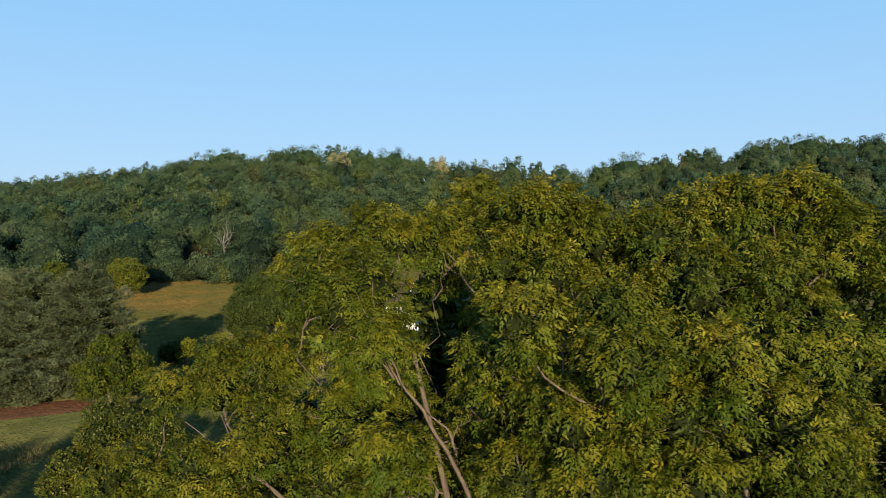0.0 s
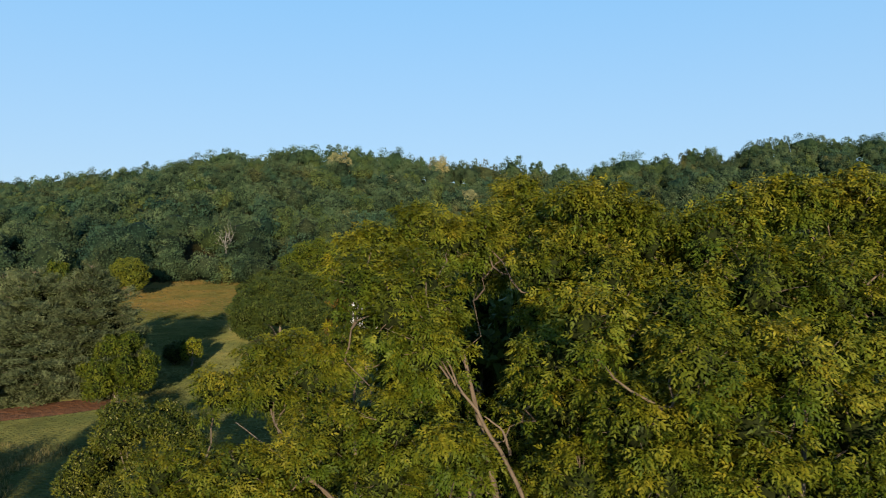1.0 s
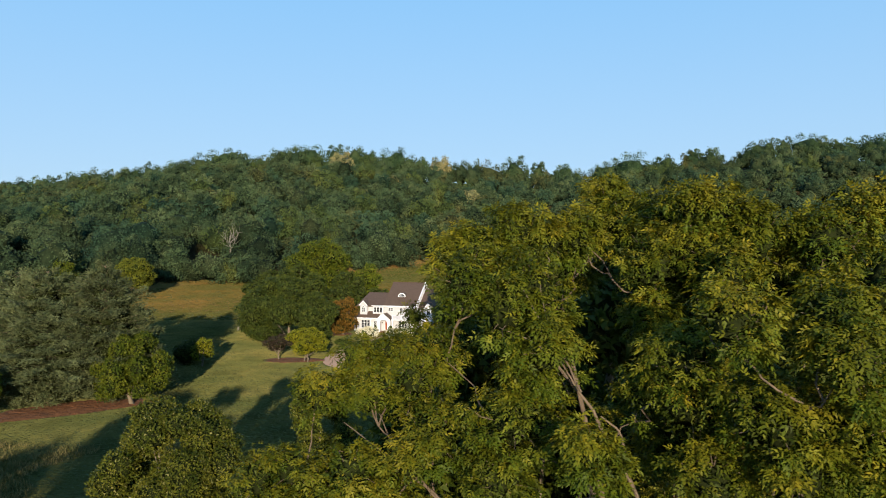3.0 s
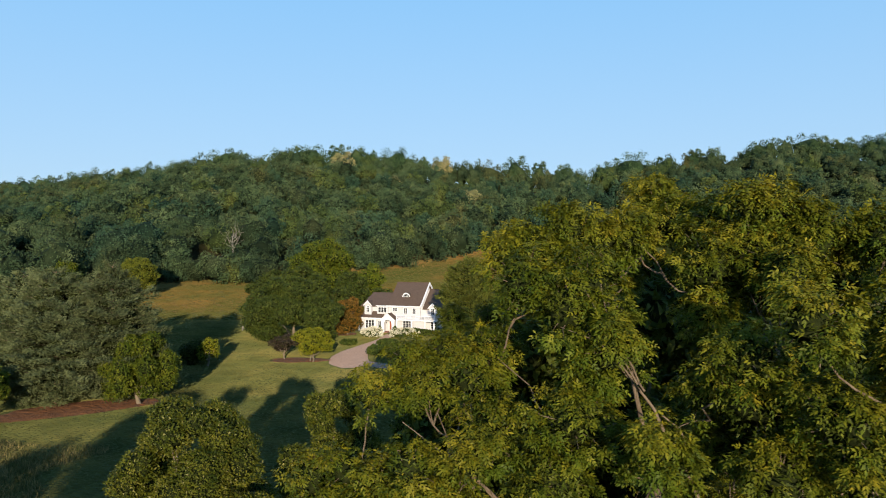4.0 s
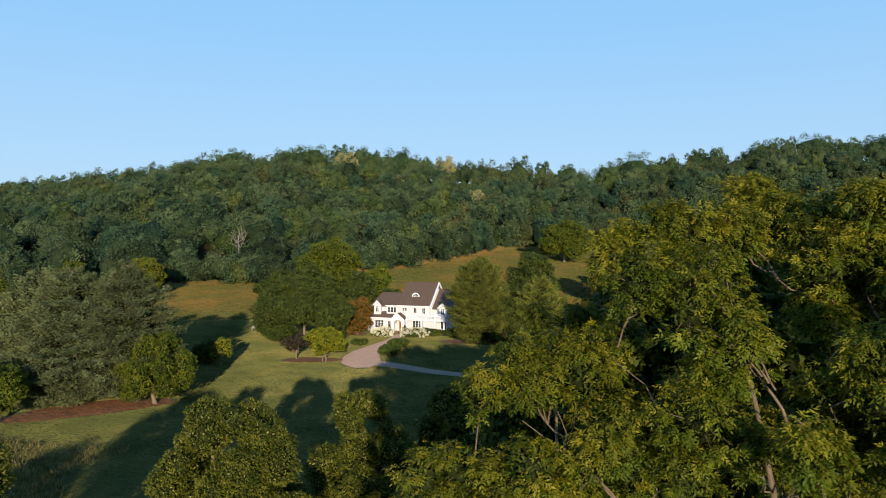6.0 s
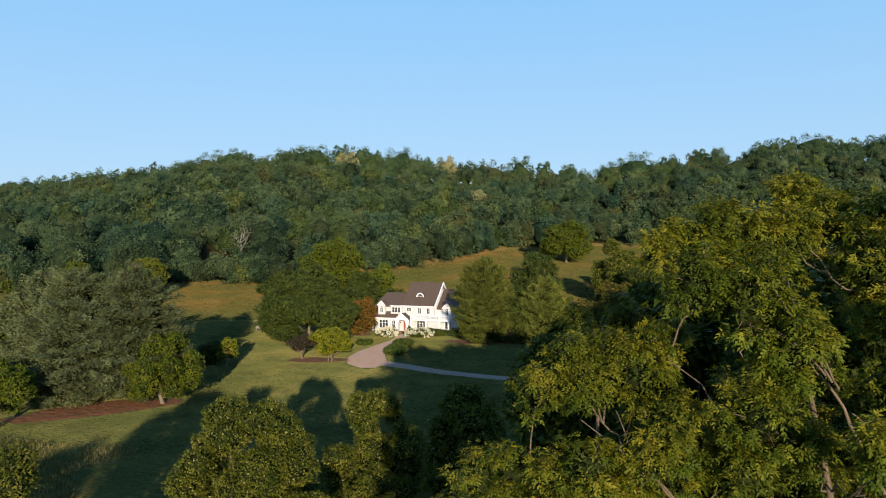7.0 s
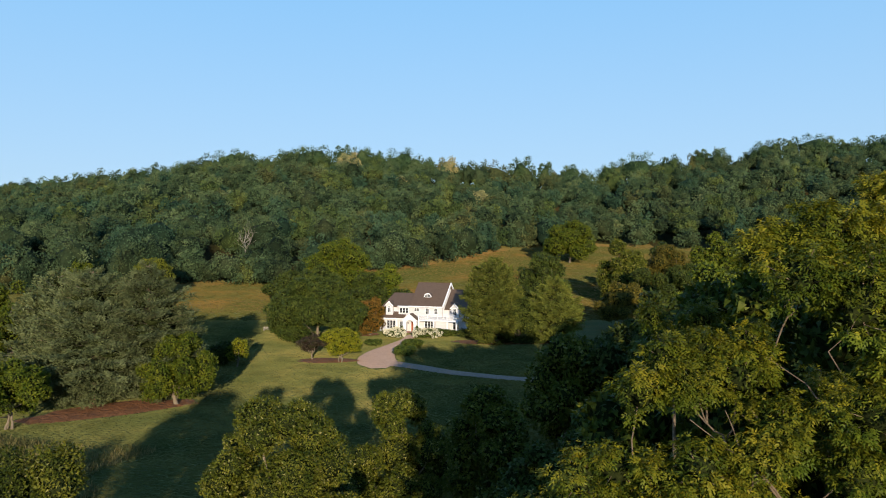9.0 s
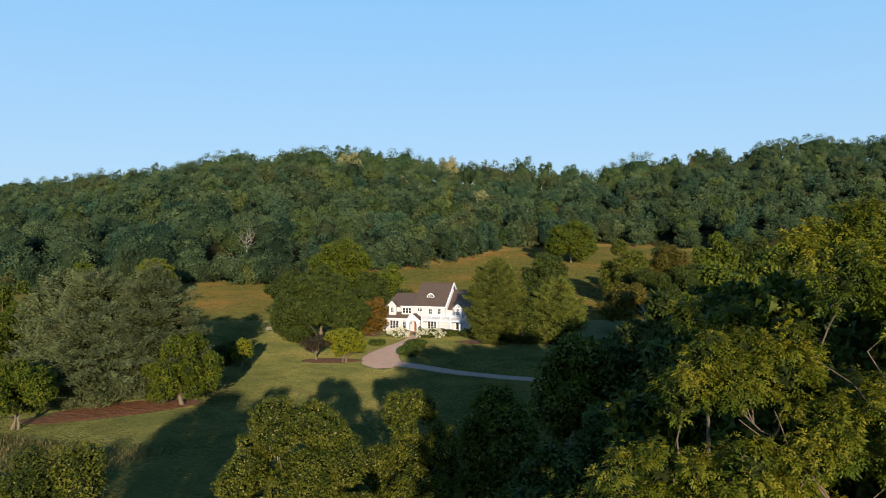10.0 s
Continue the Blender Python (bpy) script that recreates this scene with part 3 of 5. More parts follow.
M_BRICK = plain_mat("red_brick", (0.26, 0.12, 0.08), (0.38, 0.20, 0.14), 9.0, 0.85, 0.5, 0.01)


def glass_mat():
    m, n, l, b = mat("window_glass", 0.05)
    b.inputs["Base Color"].default_value = (0.03, 0.035, 0.04, 1)
    b.inputs["IOR"].default_value = 1.5
    return m


M_GLASS = glass_mat()


def boxes(*items):
    """A bmesh of slightly bevelled boxes, each (u0, u1, v0, v1, z0, z1)."""
    bm = bmesh.new()
    for u0, u1, v0, v1, z0, z1 in items:
        m = Matrix.Translation(((u0 + u1) / 2, (v0 + v1) / 2, (z0 + z1) / 2)) @ Matrix.Diagonal((abs(u1 - u0), abs(v1 - v0), abs(z1 - z0), 1))
        bmesh.ops.create_cube(bm, size=1, matrix=m)
    small = min(min(abs(i[1] - i[0]), abs(i[3] - i[2]), abs(i[5] - i[4])) for i in items)
    if small > 0.05:
        bmesh.ops.bevel(bm, geom=bm.edges[:], offset=min(0.015, small * 0.15), segments=1, affect='EDGES')
    return bm


def solid(poly, axis, a, b):
    """A prism: a polygon swept along an axis from a to b. axis 'u': polygon in (v, z); 'v': in (u, z); 'z': in (u, v)."""
    bm = bmesh.new()
    def at(p, s):
        return {"u": (s, p[0], p[1]), "v": (p[0], s, p[1]), "z": (p[0], p[1], s)}[axis]
    lo = [bm.verts.new(at(p, a)) for p in poly]
    hi = [bm.verts.new(at(p, b)) for p in poly]
    bm.faces.new(lo)
    bm.faces.new(hi[::-1])
    for i in range(len(poly)):
        j = (i + 1) % len(poly)
        bm.faces.new((lo[j], lo[i], hi[i], hi[j]))
    return bm


def slab(p0, p1, p2, p3, thick):
    """A roof slope of some thickness between four corners."""
    bm = bmesh.new()
    up = [bm.verts.new(p) for p in (p0, p1, p2, p3)]
    dn = [bm.verts.new((p[0], p[1], p[2] - thick)) for p in (p0, p1, p2, p3)]
    bm.faces.new(up)
    bm.faces.new(dn[::-1])
    for i in range(4):
        j = (i + 1) % 4
        bm.faces.new((up[j], up[i], dn[i], dn[j]))
    return bm


def window(parent, u0, u1, z0, z1, v, cols=2, rows=2, arched=False, name="window"):
    """A sash window in the plane v, facing -v: casing, sill, panes with glazing bars between."""
    win = part(name, boxes((u0 - 0.10, u0, v - 0.07, v + 0.05, z0 - 0.08, z1 + 0.12), (u1, u1 + 0.10, v - 0.07, v + 0.05, z0 - 0.08, z1 + 0.12),
                           (u0, u1, v - 0.07, v + 0.05, z1, z1 + 0.12)), M_TRIM, parent)
    part("sill", boxes((u0 - 0.14, u1 + 0.14, v - 0.14, v + 0.02, z0 - 0.09, z0 - 0.01)), M_TRIM, win)
    bars = []
    for c in range(1, cols):
        x = u0 + (u1 - u0) * c / cols
        bars.append((x - 0.03, x + 0.03, v - 0.05, v + 0.01, z0, z1))
    for r in range(1, rows):
        zz = z0 + (z1 - z0) * r / rows
        bars.append((u0, u1, v - 0.042, v + 0.004, zz - 0.02, zz + 0.02))
    for one in bars:
        part("glazing_bar", boxes(one), M_TRIM, win)
    for c in range(cols):
        for r in range(rows):
            a, b_ = u0 + (u1 - u0) * c / cols, u0 + (u1 - u0) * (c + 1) / cols
            lo, hi = z0 + (z1 - z0) * r / rows, z0 + (z1 - z0) * (r + 1) / rows
            part("pane", boxes((a, b_, v - 0.015, v + 0.0, lo, hi)), M_GLASS, win)
    return win


def arch(parent, cu, z0, r, v, depth, name="arch_trim", wide=0.14):
    """A half-round band of trim."""
    n = 14
    outer = [(cu + (r + wide) * math.cos(math.pi * k / n), z0 + (r + wide) * math.sin(math.pi * k / n)) for k in range(n + 1)]
    inner = [(cu + r * math.cos(math.pi * k / n), z0 + r * math.sin(math.pi * k / n)) for k in range(n, -1, -1)]
    bm = bmesh.new()
    rows_ = []
    for s in (v, v - depth):
        rows_.append(([bm.verts.new((p[0], s, p[1])) for p in outer], [bm.verts.new((p[0], s, p[1])) for p in inner[::-1]]))
    (o0, i0), (o1, i1) = rows_
    for k in range(n):
        bm.faces.new((o1[k], o1[k + 1], i1[k + 1], i1[k]))
        bm.faces.new((o0[k], i0[k], i0[k + 1], o0[k + 1]))
        bm.faces.new((o0[k], o0[k + 1], o1[k + 1], o1[k]))
        bm.faces.new((i0[k], i1[k], i1[k + 1], i0[k + 1]))
    for a in (0, n):
        bm.faces.new((o0[a], o1[a], i1[a], i0[a]))
    return part(name, bm, M_TRIM, parent)


def half_disc(parent, cu, z0, r, v, material, name):
    n = 14
    return part(name, solid([(cu + r * math.cos(math.pi * k / n), z0 + r * math.sin(math.pi * k / n)) for k in range(n + 1)], "v", v, v + 0.03), material, parent)


def column(parent, u, v, z0, z1, r=0.14):
    bm = boxes((u - r - 0.05, u + r + 0.05, v - r - 0.05, v + r + 0.05, z0, z0 + 0.18), (u - r, u + r, v - r, v + r, z0 + 0.18, z1 - 0.15),
               (u - r - 0.04, u + r + 0.04, v - r - 0.04, v + r + 0.04, z1 - 0.15, z1))
    return part("column", bm, M_TRIM, parent)


def gable_front(parent, u0, u1, z_eave, z_top, v0, v1, over=0.18):
    """A gabled roof whose ridge runs back from v0 to v1, with its white fascia."""
    mid = (u0 + u1) / 2
    for s, ua in ((-1, u0 - over), (1, u1 + over)):
        ze = z_eave - over * (z_top - z_eave) / (mid - u0)
        part("roof_slope", slab((ua, v0 - 0.2, ze + 0.12), (mid, v0 - 0.2, z_top + 0.12), (mid, v1, z_top + 0.12), (ua, v1, ze + 0.12), 0.12), M_ROOF, parent)
        part("fascia", slab((ua, v0 - 0.26, ze + 0.13), (mid, v0 - 0.26, z_top + 0.13), (mid, v0 - 0.203, z_top + 0.13), (ua, v0 - 0.203, ze + 0.13), 0.24), M_TRIM, parent)


def make_house():
    h = new("house")
    h.matrix_world = pose(-20.9, 157.0, 0.0, 0, 0, -20.0)
    tagged(h, "white two-storey farmhouse with brown shingle roofs and a porch", "house")
    # walls: left wing, main block, right wing
    part("wall", solid([(0, -0.3), (6.2, -0.3), (6.2, 5.6), (0.6, 5.6), (0.6, 4.2), (0, 3.1)], "v", 0.9, 8.2), M_WALL, h)
    main = part("wall", boxes((6.2, 13.3, 0.6, 10.2, -0.3, 5.85)), M_WALL, h)
    gab = solid([(0.6, 5.85), (10.2, 5.85), (5.4, 10.0)], "u", 6.35, 13.2)
    part("gable", gab, M_WALL, h)
    part("wall", boxes((13.303, 20.6, 1.2, 9.4, -0.3, 5.2)), M_WALL, h)
    part("gable", solid([(1.2, 5.2), (9.4, 5.2), (5.3, 8.7)], "u", 13.303, 20.5), M_WALL, h)
    part("foundation", boxes((-0.05, 20.65, 0.55, 9.0, -0.6, 0.12)), M_BRICK, h)
    # roofs
    main_roof = part("roof", slab((6.2, 0.1, 5.62), (13.6, 0.1, 5.62), (13.6, 5.4, 10.25), (6.2, 5.4, 10.25), 0.2), M_ROOF, h)
    part("roof", slab((6.2, 10.7, 5.62), (13.6, 10.7, 5.62), (13.6, 5.4, 10.25), (6.2, 5.4, 10.25), 0.2), M_ROOF, h)
    part("ridge_cap", boxes((6.2, 13.6, 5.28, 5.52, 10.2, 10.29)), M_ROOF, main_roof)
    for a in (13.6,):
        part("rake_board", slab((a, 0.06, 5.68), (a + 0.22, 0.06, 5.68), (a + 0.22, 5.4, 10.34), (a, 5.4, 10.34), 0.36), M_TRIM, main_roof)
        part("rake_board", slab((a, 10.7, 5.68), (a + 0.22, 10.7, 5.68), (a + 0.22, 5.4, 10.34), (a, 5.4, 10.34), 0.36), M_TRIM, main_roof)
    part("cornice", boxes((5.95, 13.55, -0.02, 0.6, 5.34, 5.46)), M_TRIM, main_roof)
    part("gutter", boxes((5.95, 13.55, -0.06, 0.08, 5.44, 5.58)), M_TRIM, main_roof)
    left_roof = part("roof", slab((-0.3, 0.5, 5.35), (5.9, 0.5, 5.35), (5.9, 4.5, 8.0), (0.9, 4.5, 8.0), 0.18), M_ROOF, h)
    part("roof", slab((-0.3, 8.6, 5.35), (5.9, 8.6, 5.35), (5.9, 4.5, 8.0), (0.9, 4.5, 8.0), 0.18), M_ROOF, h)
    part("roof_hip", slab((-0.3, 8.6, 5.35), (-0.3, 0.5, 5.35), (0.9, 4.5, 8.0), (0.91, 4.55, 8.0), 0.12), M_ROOF, left_roof)
    right_roof = part("roof", slab((13.83, 0.8, 5.05), (21.0, 0.8, 5.05), (21.0, 5.3, 8.9), (13.83, 5.3, 8.9), 0.18), M_ROOF, h)
    part("roof", slab((13.83, 9.8, 5.05), (21.0, 9.8, 5.05), (21.0, 5.3, 8.9), (13.83, 5.3, 8.9), 0.18), M_ROOF, h)
    part("rake_board", slab((21.0, 0.76, 5.1), (21.2, 0.76, 5.1), (21.2, 5.3, 8.98), (21.0, 5.3, 8.98), 0.3), M_TRIM, right_roof)
    # skirt roof below the left dormers
    part("skirt_roof", slab((-0.45, -0.5, 2.95), (5.3, -0.5, 2.95), (5.3, 0.95, 4.25), (0.5, 0.95, 4.25), 0.14), M_ROOF, h)
    part("skirt_roof", slab((-0.45, 7.0, 2.95), (-0.45, -0.5, 2.95), (0.5, 0.95, 4.25), (0.5, 7.0, 4.25), 0.14), M_ROOF, h)
    part("skirt_fascia", boxes((-0.5, 5.3, -0.56, -0.47, 2.68, 2.93)), M_TRIM, h)
    part("front_wall", boxes((0.0, 5.2, 0.0, 0.897, -0.3, 2.9)), M_WALL, h)
    for u in (-0.25, 3.5, 5.05):
        column(h, u, -0.36, 0.0, 2.68, 0.13)
    # left gabled dormer with an arched window
    d1 = part("dormer", solid([(0.75, 3.5), (2.35, 3.5), (2.35, 5.6), (1.55, 6.4), (0.75, 5.6)], "v", 0.15, 2.4), M_WALL, h)
    gable_front(d1, 0.75, 2.35, 5.6, 6.4, 0.15, 3.0)
    window(d1, 1.25, 1.85, 4.1, 5.0, 0.13, 2, 2)
    half_disc(d1, 1.55, 5.02, 0.3, 0.11, M_GLASS, "arched_pane")
    arch(d1, 1.55, 5.02, 0.3, 0.13, 0.07)
    # wall dormer with three windows
    d2 = part("dormer", boxes((3.6, 6.19, 0.35, 2.2, 3.6, 5.45)), M_WALL, h)
    for k in range(3):
        window(d2, 3.95 + 0.66 * k, 4.48 + 0.66 * k, 4.05, 5.1, 0.33, 1, 2)
    part("dormer_eave", boxes((3.4, 6.19, 0.1, 0.6, 5.34, 5.5)), M_TRIM, d2)
    # upper windows of the main block
    for a, b_, lo in ((7.2, 7.62, 4.45), (7.74, 8.16, 4.45), (9.75, 10.4, 3.95), (11.7, 12.35, 3.95)):
        window(main, a, b_, lo, 5.05, 0.58, 1 if b_ - a < 0.5 else 2, 2)
    # ground floor windows
    for k in range(3):
        window(h, 1.15 + 0.68 * k, 1.7 + 0.68 * k, 0.75, 2.35, -0.02, 1, 3)
    window(h, 4.1, 4.7, 1.05, 2.2, -0.02, 2, 2)
    for k in range(3):
        window(h, 9.55 + 0.68 * k, 10.1 + 0.68 * k, 0.35, 2.35, 0.58, 1, 4)
    window(h, 15.6, 16.15, 0.9, 2.3, 1.18, 1, 3)
    window(h, 16.25, 16.8, 0.9, 2.3, 1.18, 1, 3)
    # arched roof dormer
    d3 = half_disc(h, 9.75, 7.35, 0.85, 1.75, M_TRIM, "eyebrow_dormer")
    n = 14
    for k in range(n):
        a0, a1 = math.pi * k / n, math.pi * (k + 1) / n
        q = [(9.75 + 0.9 * math.cos(a), 7.3 + 0.9 * math.sin(a)) for a in (a0, a1)]
        if k in (0, n - 1):
            continue
        part("dormer_roof", slab((q[0][0], 1.72, q[0][1] + 0.05), (q[1][0], 1.72, q[1][1] + 0.05), (q[1][0], 3.4, q[1][1] + 0.05), (q[0][0], 3.4, q[0][1] + 0.05), 0.06), M_ROOF, d3)
    arch(d3, 9.75, 7.35, 0.66, 1.745, 0.06, "arch_trim", 0.2)
    half_disc(d3, 9.75, 7.38, 0.64, 1.70, M_GLASS, "pane")
    for one in ((9.72, 9.78, 1.66, 1.7, 7.38, 8.0), (9.45, 9.49, 1.66, 1.7, 7.38, 7.9), (10.01, 10.05, 1.66, 1.7, 7.38, 7.9), (9.1, 10.4, 1.655, 1.7, 7.33, 7.4)):
        part("glazing_bar", boxes(one), M_TRIM, d3)
    # entrance portico
    po = part("portico", solid([(5.35, 2.75), (8.35, 2.75), (6.85, 3.95)], "v", -1.35, 0.6), M_TRIM, h)
    gable_front(po, 5.35, 8.35, 2.75, 3.95, -1.35, 0.9, 0.2)
    arch(po, 6.85, 1.95, 0.85, -1.36, 0.05, "arch_trim", 0.22)
    for u in (5.5, 8.2):
        column(po, u, -1.48, 0.1, 2.7, 0.12)
    # arched front and side walls of the portico
    part("portico_pier", boxes((5.35, 6.0, -1.34, -1.1, 0.1, 2.75)), M_TRIM, po)
    part("portico_pier", boxes((7.7, 8.35, -1.34, -1.1, 0.1, 2.75)), M_TRIM, po)
    for k in range(14):
        a0, a1 = math.pi * k / 14, math.pi * (k + 1) / 14
        p0, p1 = (6.85 + 0.85 * math.cos(a0), 1.9 + 0.85 * math.sin(a0)), (6.85 + 0.85 * math.cos(a1), 1.9 + 0.85 * math.sin(a1))
        part("spandrel", solid([p0, (p0[0], 2.76), (p1[0], 2.76), p1], "v", -1.33, -1.11), M_TRIM, po)
    for u in (5.36, 8.16):
        part("portico_side", boxes((u, u + 0.18, -1.1, 0.597, 0.1, 2.62)), M_WALL, po)
    part("portico_ceiling", boxes((5.35, 8.35, -1.3, 0.597, 2.62, 2.75)), M_TRIM, po)
    part("step", boxes((5.2, 8.5, -1.6, 0.5, -0.3, 0.1)), M_BRICK, po)
    part("step", boxes((5.7, 8.0, -2.0, -1.603, -0.3, -0.06)), M_BRICK, po)
    door = part("front_door", boxes((6.45, 7.35, 0.5, 0.597, 0.12, 2.25)), M_DOOR, h, "red-brown wooden front door")
    for k in range(2):
        for r in range(3):
            part("door_panel", boxes((6.54 + 0.42 * k, 6.84 + 0.42 * k, 0.47, 0.5, 0.3 + 0.65 * r, 0.82 + 0.65 * r)), M_DOOR, door)
    part("door_knob", boxes((7.24, 7.31, 0.42, 0.5, 1.1, 1.18)), M_METAL, door)
    part("door_casing", boxes((6.3, 6.45, 0.48, 0.598, 0.12, 2.4), (7.35, 7.5, 0.48, 0.598, 0.12, 2.4), (6.45, 7.35, 0.48, 0.598, 2.25, 2.4)), M_TRIM, h)
    for u in (5.75, 7.95):
        part("wall_lantern", boxes((u - 0.08, u + 0.08, 0.42, 0.58, 1.75, 2.05)), M_METAL, h)
    # porch with a balcony over it
    ba = part("porch_roof", boxes((8.6, 17.3, -1.2, 0.597, 2.6, 2.85)), M_TRIM, h)
    part("porch_floor", boxes((8.6, 17.3, -1.2, 0.55, -0.3, 0.12)), M_BRICK, h)
    for u in (8.8, 12.1, 15.1, 17.1):
        column(ba, u, -1.0, 0.12, 2.6, 0.15)
    part("porch_wall", boxes((12.3, 14.9, -0.6, -0.45, 0.12, 2.6)), M_WALL, h)
    part("hand_rail", boxes((8.7, 17.2, -1.13, -1.03, 3.6, 3.68)), M_TRIM, ba)
    part("bottom_rail", boxes((8.7, 17.2, -1.12, -1.04, 2.93, 2.99)), M_TRIM, ba)
    for k in range(5):
        u = 8.75 + 2.1 * k
        part("rail_post", boxes((u - 0.08, u + 0.08, -1.16, -1.0, 2.85, 3.82)), M_TRIM, ba)
    for k in range(58):
        u = 8.9 + 0.143 * k
        part("baluster", boxes((u - 0.02, u + 0.02, -1.10, -1.06, 2.99, 3.6)), M_TRIM, ba)
    # gabled dormer on the right wing
    d4 = part("dormer", solid([(15.4, 3.4), (17.15, 3.4), (17.15, 5.3), (16.27, 6.2), (15.4, 5.3)], "v", 0.4, 2.8), M_WALL, h)
    gable_front(d4, 15.4, 17.15, 5.3, 6.2, 0.4, 3.6)
    window(d4, 15.95, 16.6, 3.9, 5.15, 0.38, 2, 3)


make_house()

# ---- trees and shrubs of the lawn ----
conifer("spruce", -51.4, 91, 16.6, 15.8, M_SPRUCE, "tall grey-green spruce with drooping boughs on red mulch", 1, tiers=21, bare=0.07, size=0.25)
conifer("spruce", -45.3, 93, 17.0, 13.8, M_SPRUCE, "tall blue-grey spruce beside its twin on red mulch", 2, tiers=21, bare=0.07, size=0.25)
conifer("spruce", -57.8, 95, 15.8, 13.5, M_SPRUCE, "grey-green spruce standing behind the pair", 3, tiers=13, size=0.42, cover=0.5)
broad_tree("maple_tree", -40.9, 90.5, 9.3, 9.2, M_MAPLE, "bright green broad maple with a low crown", 4, size=0.25, bare=0.09, lobes=34, lump=0.8)
broad_tree("lawn_tree", -55.6, 80, 7.7, 8.8, M_MAPLE, "yellowish green lawn tree with a forked trunk", 5, size=0.26, stems=3, bare=0.13, lobes=30, lump=0.85, limbs=4)
broad_tree("small_tree", -40.3, 115, 4.9, 3.7, M_YELLOW, "small slim yellow-green tree leaning on the lawn", 6, size=0.22, lobes=9, limbs=4)
shrub("shrub", -43.2, 116, 4.0, 4.0, 4.0, M_DARK, "dark green shrub in the shade of the spruces", 7, size=0.25)
broad_tree("beech_tree", -32.3, 140, 12.6, 18.4, M_DARK, "wide dark green beech with a rounded crown", 8, size=0.3, lobes=54, bare=0.02, lump=0.85, limbs=2)
broad_tree("rust_tree", -22.9, 150, 8.6, 6.6, M_RUST, "rust-orange tree by the corner of the house", 9, size=0.26, bare=0.03, lobes=24)
broad_tree("plum_tree", -29.6, 121, 4.2, 5.2, M_PURPLE, "low dark purple-leaved plum tree in a bed", 10, size=0.22, lobes=10, bare=0.2)
broad_tree("round_tree", -24.5, 118.8, 5.8, 6.9, M_YELLOW, "round bright yellow-green tree on several stems", 11, size=0.24, stems=4, bare=0.2, lobes=14)
conifer("pine_tree", 1.5, 139, 16.0, 11.8, M_CEDAR, "dense green feathery pine beside the house", 12, size=0.3, tiers=20, bare=0.03, round_top=0.79, up=0.3)
broad_tree("yard_tree", 6.6, 141.5, 11.0, 11.0, M_DARK, "dark green tree beside the tall pine", 13, bare=0.05)
conifer("pine_tree", 13.0, 139, 12.2, 12.0, M_CEDAR, "green pine with a broad soft crown", 14, size=0.3, tiers=15, bare=0.03, round_top=0.72, up=0.3)
broad_tree("oak_tree", 14.6, 166, 17.0, 12.5, M_DARK, "tall dark green oak behind the pines", 15, size=0.4)
broad_tree("linden_tree", -37.0, 205, 18.0, 17.0, M_MAPLE, "large green linden at the wood's edge behind the house", 16, size=0.5, lobes=22)
broad_tree("linden_tree", -24.0, 200, 11.5, 10.0, M_MAPLE, "green linden behind the rust-coloured tree", 17, size=0.45)
broad_tree("yellow_tree", -91.5, 212, 12.0, 11.0, M_LIME, "yellow-green tree at the edge of the hay field", 18, size=0.4, lobes=26)
broad_tree("olive_tree", -113.0, 212, 11.0, 9.0, M_MAPLE, "olive-green tree behind the spruces", 19, size=0.45)
broad_tree("field_tree", 46.0, 310, 18.5, 22.0, M_MAPLE, "broad green oak standing in the hay field", 20, size=0.6, lobes=30, bare=0.08)
broad_tree("sycamore_tree", 40.0, 195, 18.6, 13.0, M_PALE, "pale-tipped green sycamore by the field", 21, size=0.36, bare=0.04, lobes=26)
broad_tree("brown_tree", 52.0, 195, 17.5, 12.0, M_AMBER, "brownish olive tree beside the sycamore", 22, size=0.36, bare=0.04, lobes=26)
broad_tree("amber_tree", 30.0, 155, 10.6, 11.6, M_AMBER, "low amber-leaved tree above bare grey stems", 23, size=0.34)

# a row of pear trees below the camera, running on behind it
broad_tree("pear_tree", -17.0, 39, 13.4, 11.0, M_PALE, "green pear tree with silvery leaf edges", 24, size=0.125, lobes=46, cover=0.7, cone=0.4, lump=0.68, group="pear row")
broad_tree("pear_tree", -11.2, 50, 11.2, 8.5, M_PALE, "green pear tree half in shade", 25, size=0.145, lobes=40, cover=0.75, cone=0.42, lump=0.7, group="pear row")
broad_tree("pear_tree", -23.3, 27, 14.5, 9.0, M_PALE, "green pear tree at the meadow's edge", 26, size=0.105, lobes=40, cover=0.65, cone=0.4, lump=0.7, group="pear row")
broad_tree("pear_tree", -28.0, 15.5, 16.2, 11.0, M_PALE, "green pear tree in the row", 75, size=0.34, lobes=18, cover=0.6, group="pear row")
broad_tree("pear_tree", -34.5, 4, 14.0, 10.0, M_PALE, "green pear tree in the row", 76, size=0.34, lobes=18, cover=0.6, group="pear row")
broad_tree("pear_tree", -40.5, -7.5, 14.5, 10.0, M_PALE, "green pear tree at the end of the row", 77, size=0.34, lobes=18, cover=0.6, group="pear row")
broad_tree("pear_tree", -4.6, 58, 9.8, 7.6, M_PALE, "green pear tree in deep shade", 27, size=0.26, lobes=24, bare=0.04, cone=0.3, group="pear row")
broad_tree("pear_tree", 4.0, 70, 12.6, 9.5, M_PALE, "pear tree with leaf colour darkened for deep shade by the drive", 28, size=0.34, lobes=24, bare=0.04, cone=0.3, group="pear row")
# the next two pears take darker leaves to stand in for shade
broad_tree("pear_tree", 3.5, 50, 11.0, 9.5, M_DARK, "pear tree with leaf colour darkened for deep shade", 78, size=0.28, lobes=24, bare=0.04, cone=0.3, group="pear row")
